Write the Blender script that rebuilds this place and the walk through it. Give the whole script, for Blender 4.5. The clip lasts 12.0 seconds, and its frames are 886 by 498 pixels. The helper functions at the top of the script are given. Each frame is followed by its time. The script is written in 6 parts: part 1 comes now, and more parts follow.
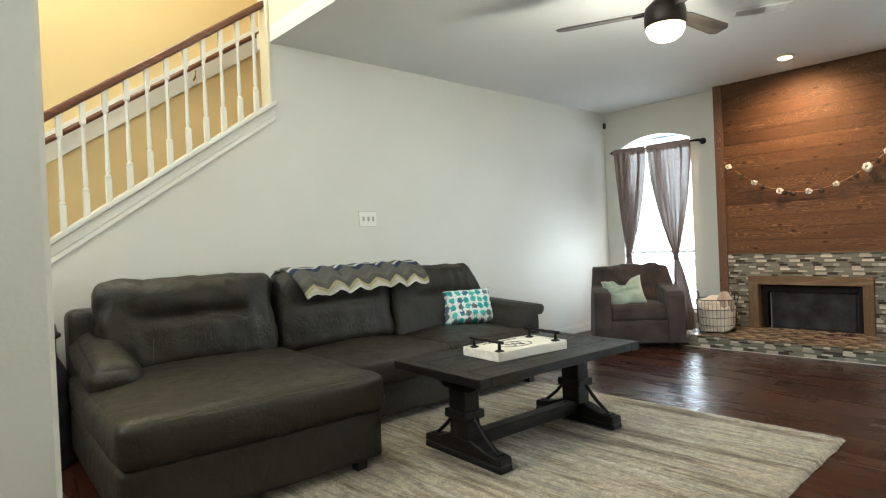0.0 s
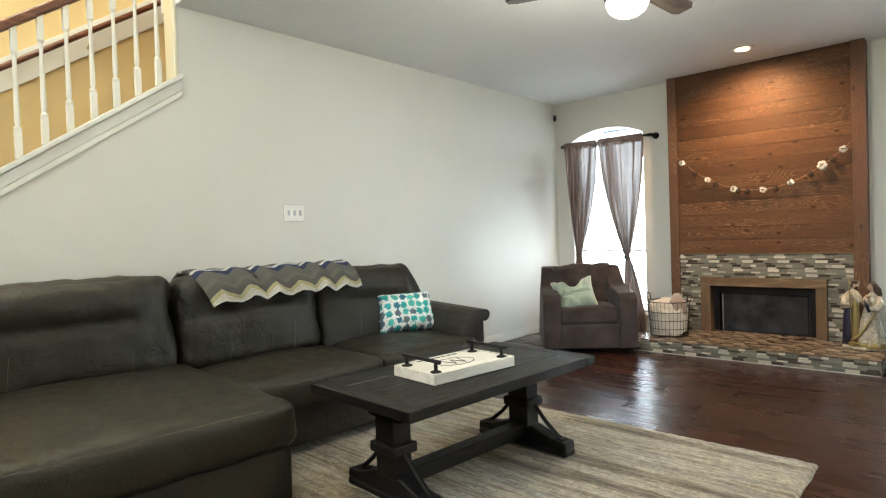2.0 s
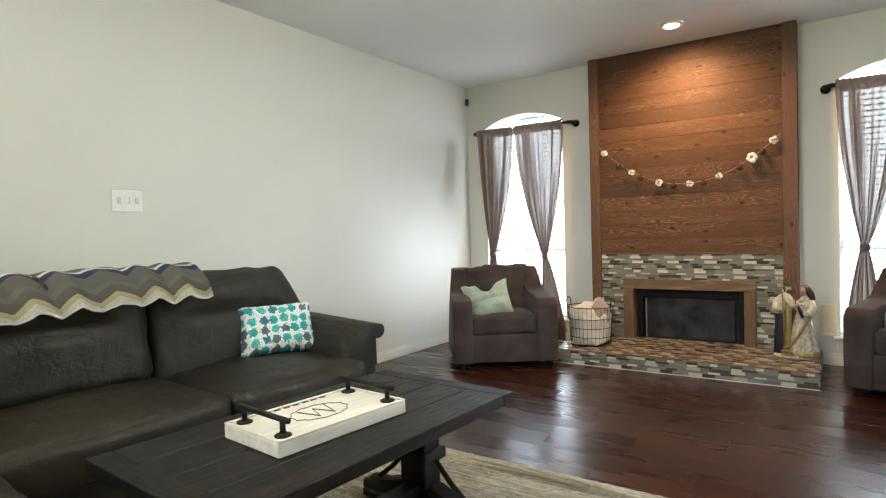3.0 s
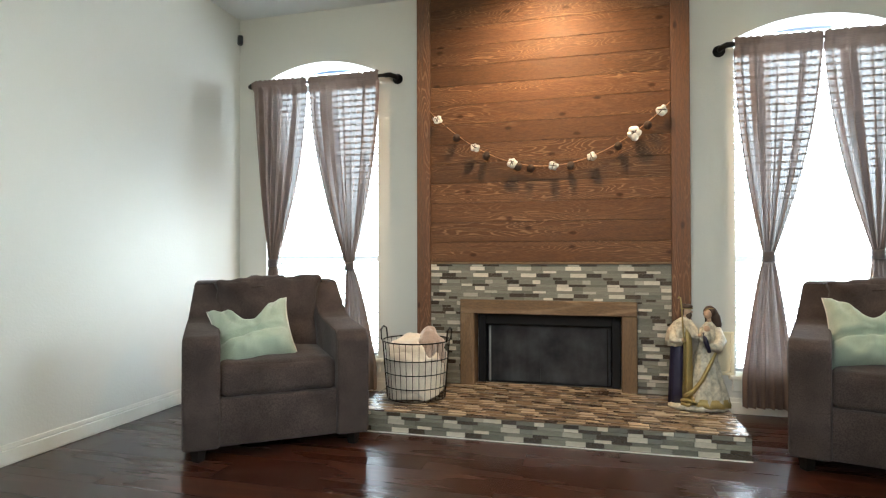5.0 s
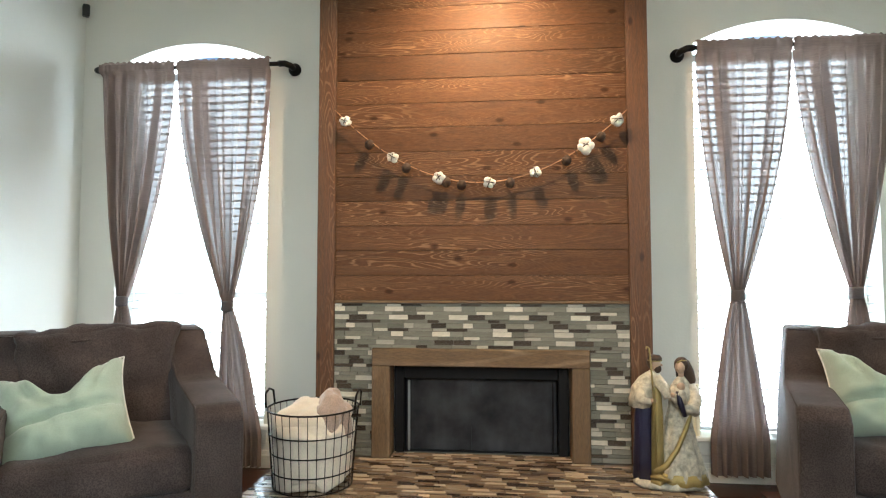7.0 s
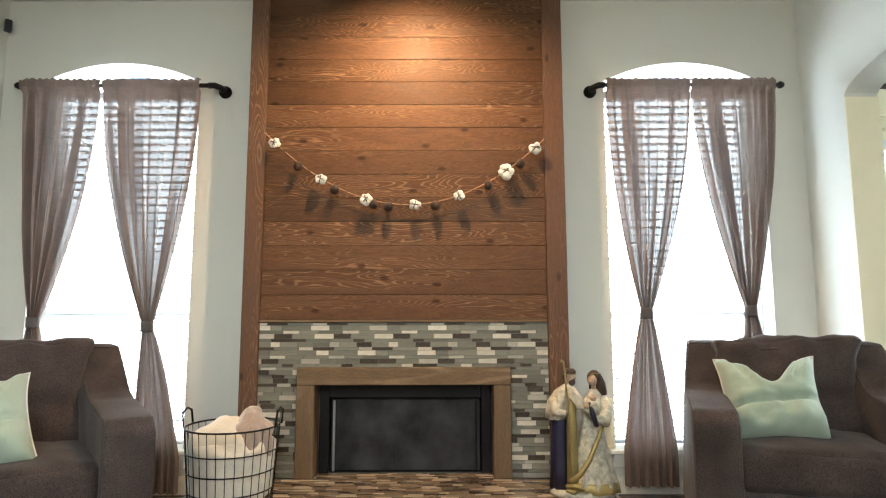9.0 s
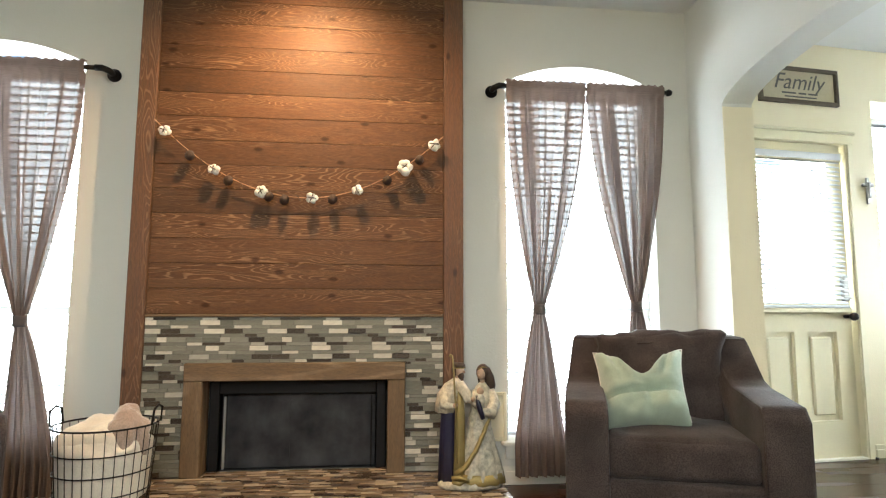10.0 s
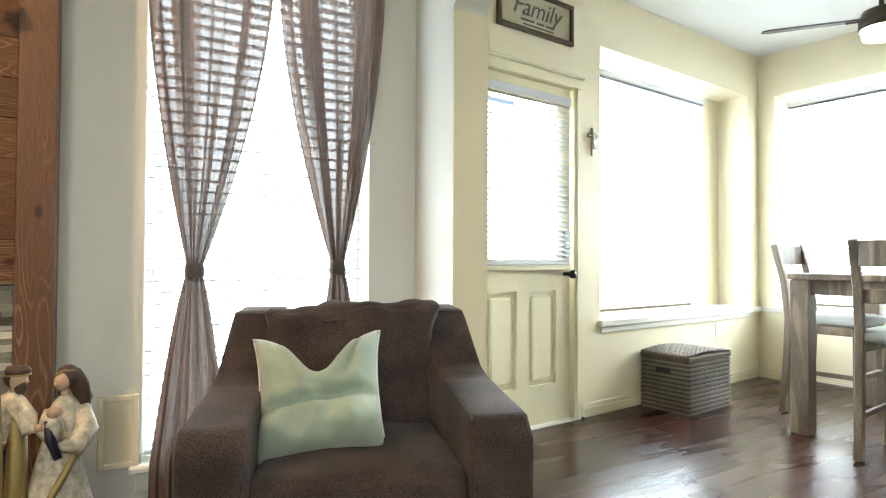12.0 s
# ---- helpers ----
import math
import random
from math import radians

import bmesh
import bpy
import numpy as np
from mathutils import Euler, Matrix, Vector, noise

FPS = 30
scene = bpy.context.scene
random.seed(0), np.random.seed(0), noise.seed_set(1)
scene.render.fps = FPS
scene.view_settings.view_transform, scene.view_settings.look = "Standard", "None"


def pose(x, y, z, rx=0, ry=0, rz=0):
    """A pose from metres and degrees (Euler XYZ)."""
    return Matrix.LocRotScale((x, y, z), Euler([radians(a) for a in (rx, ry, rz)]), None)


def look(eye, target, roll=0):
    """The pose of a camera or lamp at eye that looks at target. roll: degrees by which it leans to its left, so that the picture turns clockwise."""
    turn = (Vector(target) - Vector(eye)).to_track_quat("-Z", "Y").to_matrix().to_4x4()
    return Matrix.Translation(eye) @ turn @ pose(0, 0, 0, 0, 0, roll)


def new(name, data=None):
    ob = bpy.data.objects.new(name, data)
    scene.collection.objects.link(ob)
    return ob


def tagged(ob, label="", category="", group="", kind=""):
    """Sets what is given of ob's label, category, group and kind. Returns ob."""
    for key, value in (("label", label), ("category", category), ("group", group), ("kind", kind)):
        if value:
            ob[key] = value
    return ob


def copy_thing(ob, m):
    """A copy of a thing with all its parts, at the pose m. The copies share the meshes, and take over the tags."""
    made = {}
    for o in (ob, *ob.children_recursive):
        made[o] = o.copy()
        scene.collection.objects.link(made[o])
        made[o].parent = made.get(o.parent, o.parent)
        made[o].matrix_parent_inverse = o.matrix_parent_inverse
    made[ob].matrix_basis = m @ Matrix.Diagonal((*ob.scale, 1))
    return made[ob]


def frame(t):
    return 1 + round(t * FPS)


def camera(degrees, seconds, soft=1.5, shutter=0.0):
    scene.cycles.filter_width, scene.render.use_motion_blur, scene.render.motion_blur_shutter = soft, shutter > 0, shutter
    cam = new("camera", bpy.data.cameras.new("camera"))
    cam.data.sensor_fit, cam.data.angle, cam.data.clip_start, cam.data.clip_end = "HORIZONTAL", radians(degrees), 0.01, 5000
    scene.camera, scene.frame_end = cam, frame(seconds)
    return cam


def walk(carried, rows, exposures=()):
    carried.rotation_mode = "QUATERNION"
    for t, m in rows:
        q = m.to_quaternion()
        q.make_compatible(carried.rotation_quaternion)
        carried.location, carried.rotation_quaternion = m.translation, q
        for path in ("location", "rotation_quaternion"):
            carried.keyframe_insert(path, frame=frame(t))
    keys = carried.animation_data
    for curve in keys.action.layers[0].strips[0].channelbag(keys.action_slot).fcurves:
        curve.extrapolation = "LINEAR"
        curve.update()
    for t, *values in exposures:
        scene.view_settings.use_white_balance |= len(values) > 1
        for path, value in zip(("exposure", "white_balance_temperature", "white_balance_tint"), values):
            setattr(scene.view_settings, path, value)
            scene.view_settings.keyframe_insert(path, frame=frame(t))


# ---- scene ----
cam = camera(74.7, 12.0, soft=1.2)
PATH = [
    (0, (1.038, -0.564, 1.149), (-0.44, 0.783, 1.131), -2.5),
    (0.5, (1.05, -0.551, 1.151), (-0.444, 0.778, 1.129), -2.4),
    (1, (1.043, -0.53, 1.143), (-0.45, 0.801, 1.118), -2.3),
    (1.5, (0.942, -0.407, 1.163), (-0.518, 0.96, 1.129), -2.2),
    (2, (0.746, -0.161, 1.174), (-0.609, 1.309, 1.13), -2.0),
    (2.5, (0.534, 0.191, 1.172), (-0.701, 1.763, 1.118), -1.8),
    (3, (0.323, 0.576, 1.157), (-0.805, 2.226, 1.097), -1.7),
    (3.5, (0.07, 1.002, 1.122), (-0.906, 2.747, 1.065), -1.2),
    (3.7, (-0.02, 1.178, 1.109), (-0.937, 2.954, 1.053), -1.0),
    (5.3, (-0.558, 2.496, 0.941), (-1.015, 4.443, 0.972), -0.1),
    (5.5, (-0.618, 2.621, 0.955), (-1.043, 4.575, 0.985), -0.1),
    (6, (-0.695, 2.861, 0.97), (-1.03, 4.832, 1.008), -0.0),
    (6.5, (-0.683, 2.979, 0.99), (-0.941, 4.962, 1.042), 0.0),
    (7, (-0.686, 3.02, 1.022), (-0.883, 5.007, 1.125), 0.0),
    (7.2, (-0.717, 3.017, 1.008), (-0.877, 5.005, 1.159), -0.1),
    (9, (-0.599, 2.945, 0.933), (-0.596, 4.933, 1.16), -0.1),
    (9.5, (-0.531, 2.917, 0.924), (-0.433, 4.902, 1.15), -0.1),
    (10, (-0.386, 2.925, 0.922), (-0.171, 4.901, 1.139), 0.1),
    (10.5, (-0.252, 2.995, 0.948), (0.144, 4.949, 1.1), 0.3),
    (11, (-0.092, 3.111, 0.975), (0.428, 5.041, 1.04), 0.5),
    (11.5, (0.053, 3.362, 1.002), (0.791, 5.22, 1.029), 0.7),
    (12, (0.202, 3.716, 0.985), (1.203, 5.447, 1.021), 0.3),
]
EXPOSURES = [
    (0, 0.14, 5900, 3), (2.5, 0.25, 6000, 5), (3.7, 0.24, 6000, 4), (5.5, 0.36, 5750, 2), (7.0, 0.42, 5650, 1),
    (9.5, 0.44, 5950, 3), (11.0, 0.28, 6250, 5), (12, 0.25, 6200, 4),
]
walk(cam, [(t, look(eye, target, roll)) for t, eye, target, roll in PATH], EXPOSURES)

# ---- world and light ----
world = bpy.data.worlds.new("world")
scene.world = world
world.use_nodes = True
wnt = world.node_tree
sky = wnt.nodes.new("ShaderNodeTexSky")
sky.sky_type, sky.sun_disc, sky.sun_elevation, sky.sun_rotation = "NISHITA", False, radians(48), radians(20)
wnt.nodes["Background"].inputs["Strength"].default_value = 0.08
wnt.links.new(sky.outputs["Color"], wnt.nodes["Background"].inputs["Color"])


def area_lamp(name, m, sx, sy, watts, colour=(1, 1, 1), spread=180):
    d = bpy.data.lights.new(name, "AREA")
    d.shape, d.size, d.size_y, d.energy, d.color, d.spread = "RECTANGLE", sx, sy, watts, colour, radians(spread)
    o = new(name, d)
    o.matrix_world = m
    return o


NOOK = pose(2.77, 6.437, 0, 0, 0, 6)          # the breakfast nook stands slightly askew
DAY = (0.90, 0.96, 1.0)
area_lamp("daylight_or_fill", pose(-2.42, 6.40, 1.36, 90, 0, 180), 0.97, 2.5, 80, DAY)
area_lamp("daylight_or_fill", pose(0.765, 6.40, 1.36, 90, 0, 180), 0.97, 2.5, 95, DAY)
area_lamp("daylight_or_fill", NOOK @ pose(1.45, 0.60, 1.5, 90, 0, 180), 2.9, 2.2, 340, DAY)
area_lamp("daylight_or_fill", NOOK @ pose(2.88, -0.98, 1.5, 90, 0, 90), 2.1, 2.2, 240, DAY)
area_lamp("daylight_or_fill", NOOK @ pose(-0.46, 0.16, 1.45, 90, 0, 180), 0.70, 0.95, 42, DAY)
# Hall window out of view, assumed from the brightly lit stair wall.
area_lamp("daylight_or_fill", pose(-1.5, -2.44, 3.5, 90, 0, 0), 1.6, 1.8, 76, (0.97, 0.98, 1.0))

# Fill light added to brighten the pier and chaise; no known window.
area_lamp("daylight_or_fill", pose(0.55, -2.44, 3.5, 90, 0, 0), 0.8, 1.7, 60, (0.97, 0.98, 1.0))
spot = bpy.data.lights.new("spot_lamp", "SPOT")
spot.energy, spot.color, spot.spot_size, spot.spot_blend, spot.shadow_soft_size = 145, (1.0, 0.61, 0.31), radians(142), 1.0, 0.02
new("spot_lamp", spot).matrix_world = look((-0.76, 5.45, 2.69), (-0.76, 5.97, 1.40))
# The ceiling fan's bulb, just below its globe.
point_lamp = bpy.data.lights.new("point_lamp", "POINT")
point_lamp.energy, point_lamp.color, point_lamp.shadow_soft_size = 54, (1.0, 0.90, 0.72), 0.1
new("point_lamp", point_lamp).matrix_world = pose(-0.63, 2.865, 2.27)
# Stair hall: unseen lamp without a fixture, added to brighten the ochre wall.
stair_fill = bpy.data.lights.new("point_lamp", "POINT")
stair_fill.energy, stair_fill.color, stair_fill.shadow_soft_size = 135, (1.0, 0.90, 0.70), 0.15
new("point_lamp", stair_fill).matrix_world = pose(-3.3, 0.3, 4.7)


# ---- materials ----
def nodes(name):
    m = bpy.data.materials.new(name)
    m.use_nodes = True
    t = m.node_tree
    return m, t, t.nodes["Principled BSDF"]


def add(t, kind, **values):
    n = t.nodes.new("ShaderNode" + kind)
    for k, v in values.items():
        n.inputs[k].default_value = v
    return n


def coords(t, scale=(1, 1, 1), space="Object"):
    tc = t.nodes.new("ShaderNodeTexCoord")
    mp = t.nodes.new("ShaderNodeMapping")
    mp.inputs["Scale"].default_value = scale
    t.links.new(tc.outputs[space], mp.inputs["Vector"])
    return mp.outputs["Vector"]


def ramp(t, fac, stops, constant=False):
    r = t.nodes.new("ShaderNodeValToRGB")
    r.color_ramp.interpolation = "CONSTANT" if constant else "LINEAR"
    e = r.color_ramp.elements
    while len(e) < len(stops):
        e.new(0.5)
    for el, (p, c) in zip(e, stops):
        el.position, el.color = p, (*c, 1)
    t.links.new(fac, r.inputs["Fac"])
    return r.outputs["Color"]


def mix(t, kind, fac, a, b):
    n = t.nodes.new("ShaderNodeMix")
    n.data_type, n.blend_type = "RGBA", kind
    for i, v in ((0, fac), (6, a), (7, b)):
        if isinstance(v, (int, float)):
            n.inputs[i].default_value = v
        elif isinstance(v, tuple):
            n.inputs[i].default_value = (*v, 1)
        else:
            t.links.new(v, n.inputs[i])
    return n.outputs[2]


def bump(t, b, height, strength, distance):
    n = add(t, "Bump", Strength=strength, Distance=distance)
    t.links.new(height, n.inputs["Height"])
    t.links.new(n.outputs["Normal"], b.inputs["Normal"])


def shade(c, k):
    return tuple(v * k for v in c)


def plain(name, colour, rough=0.5, metal=0.0, vary=0.12, fine=60.0, coarse=3.0, relief=0.15, depth=0.002, stretch=(1, 1, 1)):
    """A surface with fine grain and coarse blotches."""
    m, t, b = nodes(name)
    v = coords(t, stretch)
    n1, n2 = add(t, "TexNoise", Scale=coarse, Detail=4.0), add(t, "TexNoise", Scale=fine, Detail=3.0)
    t.links.new(v, n1.inputs["Vector"]), t.links.new(v, n2.inputs["Vector"])
    c1 = ramp(t, n1.outputs["Fac"], ((0.3, shade(colour, 1 - vary)), (0.7, shade(colour, 1 + vary))))
    c2 = mix(t, "MULTIPLY", 0.6 * min(1, vary * 4), c1, ramp(t, n2.outputs["Fac"], ((0.3, (0.75,) * 3), (0.7, (1.0,) * 3))))
    t.links.new(c2, b.inputs["Base Color"])
    b.inputs["Roughness"].default_value, b.inputs["Metallic"].default_value = rough, metal
    if relief:
        bump(t, b, n2.outputs["Fac"], relief, depth)
    return m


def plaster(name, colour, rough=0.46):
    """Painted orange-peel plaster."""
    m, t, b = nodes(name)
    v = coords(t)
    n1, n2, n3 = add(t, "TexNoise", Scale=0.8, Detail=3.0), add(t, "TexNoise", Scale=85.0, Detail=2.0), add(t, "TexNoise", Scale=9.0, Detail=2.0)
    for n in (n1, n2, n3):
        t.links.new(v, n.inputs["Vector"])
    t.links.new(ramp(t, n1.outputs["Fac"], ((0.3, shade(colour, 0.96)), (0.7, shade(colour, 1.03)))), b.inputs["Base Color"])
    b.inputs["Roughness"].default_value = rough
    h = mix(t, "MIX", 0.3, n2.outputs["Fac"], n3.outputs["Fac"])
    bump(t, b, h, 0.35, 0.004)
    return m


def wood(name, dark, light, axis=0, rough=0.55, ring=9.0, knots=True, worn=0.0, vary=0.35, relief=0.3, gloss=0.5):
    """Boards with stretched grain, cathedral figure in patches and knots; each piece differs."""
    m, t, b = nodes(name)
    tc, info = t.nodes.new("ShaderNodeTexCoord"), t.nodes.new("ShaderNodeObjectInfo")
    off = t.nodes.new("ShaderNodeVectorMath")
    off.operation = "MULTIPLY_ADD"
    off.inputs[1].default_value = (37.0, 53.0, 41.0)
    t.links.new(info.outputs["Random"], off.inputs[0]), t.links.new(tc.outputs["Object"], off.inputs[2])
    s = [7.0, 7.0, 7.0]
    s[axis] = 0.9
    m1 = t.nodes.new("ShaderNodeMapping")
    m1.inputs["Scale"].default_value = s
    t.links.new(off.outputs[0], m1.inputs["Vector"])
    nz, patch = add(t, "TexNoise", Scale=1.0, Detail=2.5, Distortion=0.3), add(t, "TexNoise", Scale=0.9, Detail=2.0)
    fine, pores = add(t, "TexNoise", Scale=11.0, Detail=5.0, Roughness=0.65), add(t, "TexNoise", Scale=45.0, Detail=3.0)
    for n in (nz, patch, fine, pores):
        t.links.new(m1.outputs["Vector"], n.inputs["Vector"])
    wave, sine, amount = (t.nodes.new("ShaderNodeMath") for _ in range(3))
    wave.operation, sine.operation, amount.operation = "MULTIPLY", "SINE", "MULTIPLY"
    wave.inputs[1].default_value = ring * 6.28
    t.links.new(nz.outputs["Fac"], wave.inputs[0]), t.links.new(wave.outputs[0], sine.inputs[0])
    fig = ramp(t, sine.outputs[0], ((0.5, (0.0,) * 3), (1.0, (1.0,) * 3)))
    where = ramp(t, patch.outputs["Fac"], ((0.44, (0.12,) * 3), (0.60, (0.95,) * 3)))
    t.links.new(fig, amount.inputs[0]), t.links.new(where, amount.inputs[1])
    c = mix(t, "MIX", amount.outputs[0], dark, light)
    c = mix(t, "MULTIPLY", 0.75, c, ramp(t, fine.outputs["Fac"], ((0.32, (0.60,) * 3), (0.66, (1.08,) * 3))))
    c = mix(t, "MULTIPLY", 0.6, c, ramp(t, pores.outputs["Fac"], ((0.35, (0.62,) * 3), (0.60, (1.08,) * 3))))
    if knots:
        sp, cb = t.nodes.new("ShaderNodeSeparateXYZ"), t.nodes.new("ShaderNodeCombineXYZ")
        mk = t.nodes.new("ShaderNodeMapping")
        mk.inputs["Scale"].default_value = (2.3, 4.4, 1.0)
        t.links.new(off.outputs[0], sp.inputs[0])
        t.links.new(sp.outputs["X" if axis == 0 else "Z"], cb.inputs["X"]), t.links.new(sp.outputs["Z" if axis == 0 else "X"], cb.inputs["Y"])
        t.links.new(cb.outputs[0], mk.inputs["Vector"])
        vo = add(t, "TexVoronoi", Scale=1.0, Randomness=1.0)
        vo.voronoi_dimensions = "2D"
        t.links.new(mk.outputs["Vector"], vo.inputs["Vector"])
        c = mix(t, "MULTIPLY", 0.85, c, ramp(t, vo.outputs["Distance"], ((0.0, (0.16, 0.10, 0.08)), (0.035, (0.34, 0.20, 0.15)), (0.062, (0.95, 0.92, 0.9)), (0.075, (1.0, 1.0, 1.0)))))
    tone = ramp(t, info.outputs["Random"], ((0.0, (1 - vary,) * 3), (1.0, (1.0 + vary * 0.35,) * 3)))
    c = mix(t, "MULTIPLY", 1.0, c, tone)
    if worn:
        wn = add(t, "TexNoise", Scale=2.5, Detail=6.0, Roughness=0.7)
        t.links.new(tc.outputs["Object"], wn.inputs["Vector"])
        c = mix(t, "MIX", ramp(t, wn.outputs["Fac"], ((0.62, (0.0,) * 3), (0.8, (worn,) * 3))), c, light)
    t.links.new(c, b.inputs["Base Color"])
    spread = 1.0 if relief else 0.35
    t.links.new(ramp(t, (fine if relief else patch).outputs["Fac"], ((0.35, (rough * (1 - 0.15 * spread),) * 3), (0.68, (rough * (1 + 0.3 * spread),) * 3))), b.inputs["Roughness"])
    b.inputs["Specular IOR Level"].default_value = gloss
    if relief:
        bump(t, b, fine.outputs["Fac"], relief, 0.003)
    return m


def tiles(name, colour, rough):
    """Glazed or honed stone strips of one colour, each a little different."""
    m, t, b = nodes(name)
    info = t.nodes.new("ShaderNodeObjectInfo").outputs["Random"]
    v = coords(t, (1, 1, 1), "Generated")
    n1, n2 = add(t, "TexNoise", Scale=2.5, Detail=5.0, Roughness=0.65), add(t, "TexNoise", Scale=9.0, Detail=3.0)
    t.links.new(v, n1.inputs["Vector"]), t.links.new(v, n2.inputs["Vector"])
    c = ramp(t, info, ((0.0, shade(colour, 0.70)), (0.5, colour), (1.0, shade(colour, 1.22))))
    c = mix(t, "MULTIPLY", 0.7, c, ramp(t, n1.outputs["Fac"], ((0.3, (0.68,) * 3), (0.68, (1.06,) * 3))))
    t.links.new(c, b.inputs["Base Color"])
    t.links.new(ramp(t, n2.outputs["Fac"], ((0.3, (rough * 0.8,) * 3), (0.7, (rough * 1.3,) * 3))), b.inputs["Roughness"])
    return m


def leather(name, colour):
    m, t, b = nodes(name)
    v = coords(t)
    vo, n1, n2 = add(t, "TexVoronoi", Scale=260.0), add(t, "TexNoise", Scale=2.2, Detail=5.0), add(t, "TexNoise", Scale=16.0, Detail=5.0, Roughness=0.65)
    for n in (vo, n1, n2):
        t.links.new(v, n.inputs["Vector"])
    c = ramp(t, n1.outputs["Fac"], ((0.3, shade(colour, 0.72)), (0.7, shade(colour, 1.2))))
    t.links.new(mix(t, "MULTIPLY", 0.35, c, ramp(t, n2.outputs["Fac"], ((0.3, (0.6,) * 3), (0.7, (1.0,) * 3)))), b.inputs["Base Color"])
    t.links.new(ramp(t, n2.outputs["Fac"], ((0.3, (0.37,) * 3), (0.75, (0.56,) * 3))), b.inputs["Roughness"])
    b.inputs["Specular IOR Level"].default_value = 0.36
    n3 = add(t, "TexNoise", Scale=5.5, Detail=4.0, Roughness=0.6, Distortion=0.35)
    t.links.new(v, n3.inputs["Vector"])
    h = mix(t, "MIX", 0.7, vo.outputs["Distance"], n2.outputs["Fac"])
    fine = add(t, "Bump", Strength=0.30, Distance=0.008)
    t.links.new(h, fine.inputs["Height"])
    folds = add(t, "Bump", Strength=0.17, Distance=0.03)
    crease = ramp(t, n3.outputs["Fac"], ((0.40, (1.0,) * 3), (0.485, (0.62,) * 3), (0.5, (0.3,) * 3), (0.515, (0.62,) * 3), (0.62, (1.0,) * 3)))
    t.links.new(crease, folds.inputs["Height"]), t.links.new(fine.outputs["Normal"], folds.inputs["Normal"])
    t.links.new(folds.outputs["Normal"], b.inputs["Normal"])
    return m


def cloth(name, colour, weave=420.0, vary=0.2, sheen=0.3, rough=0.9, speck=0.5):
    m, t, b = nodes(name)
    v = coords(t)
    w1, w2 = add(t, "TexNoise", Scale=weave, Detail=1.0), add(t, "TexNoise", Scale=5.0, Detail=5.0)
    t.links.new(v, w1.inputs["Vector"]), t.links.new(v, w2.inputs["Vector"])
    c = ramp(t, w2.outputs["Fac"], ((0.3, shade(colour, 1 - vary)), (0.7, shade(colour, 1 + vary))))
    t.links.new(mix(t, "MULTIPLY", speck, c, ramp(t, w1.outputs["Fac"], ((0.35, (0.45,) * 3), (0.6, (1.1,) * 3)))), b.inputs["Base Color"])
    b.inputs["Roughness"].default_value, b.inputs["Sheen Weight"].default_value = rough, sheen
    b.inputs["Specular IOR Level"].default_value = 0.25
    w3 = add(t, "TexNoise", Scale=22.0, Detail=4.0)
    t.links.new(v, w3.inputs["Vector"])
    bump(t, b, mix(t, "MIX", 0.5, w1.outputs["Fac"], w3.outputs["Fac"]), 0.5, 0.005)
    return m


def emitter(name, colour, strength):
    m, t, b = nodes(name)
    b.inputs["Base Color"].default_value = (*colour, 1)
    b.inputs["Emission Color"].default_value, b.inputs["Emission Strength"].default_value = (*colour, 1), strength
    return m


def glass(name):
    m, t, b = nodes(name)
    b.inputs["Base Color"].default_value = (1, 1, 1, 1)
    b.inputs["Transmission Weight"].default_value, b.inputs["Roughness"].default_value, b.inputs["IOR"].default_value = 1.0, 0.0, 1.02
    return m


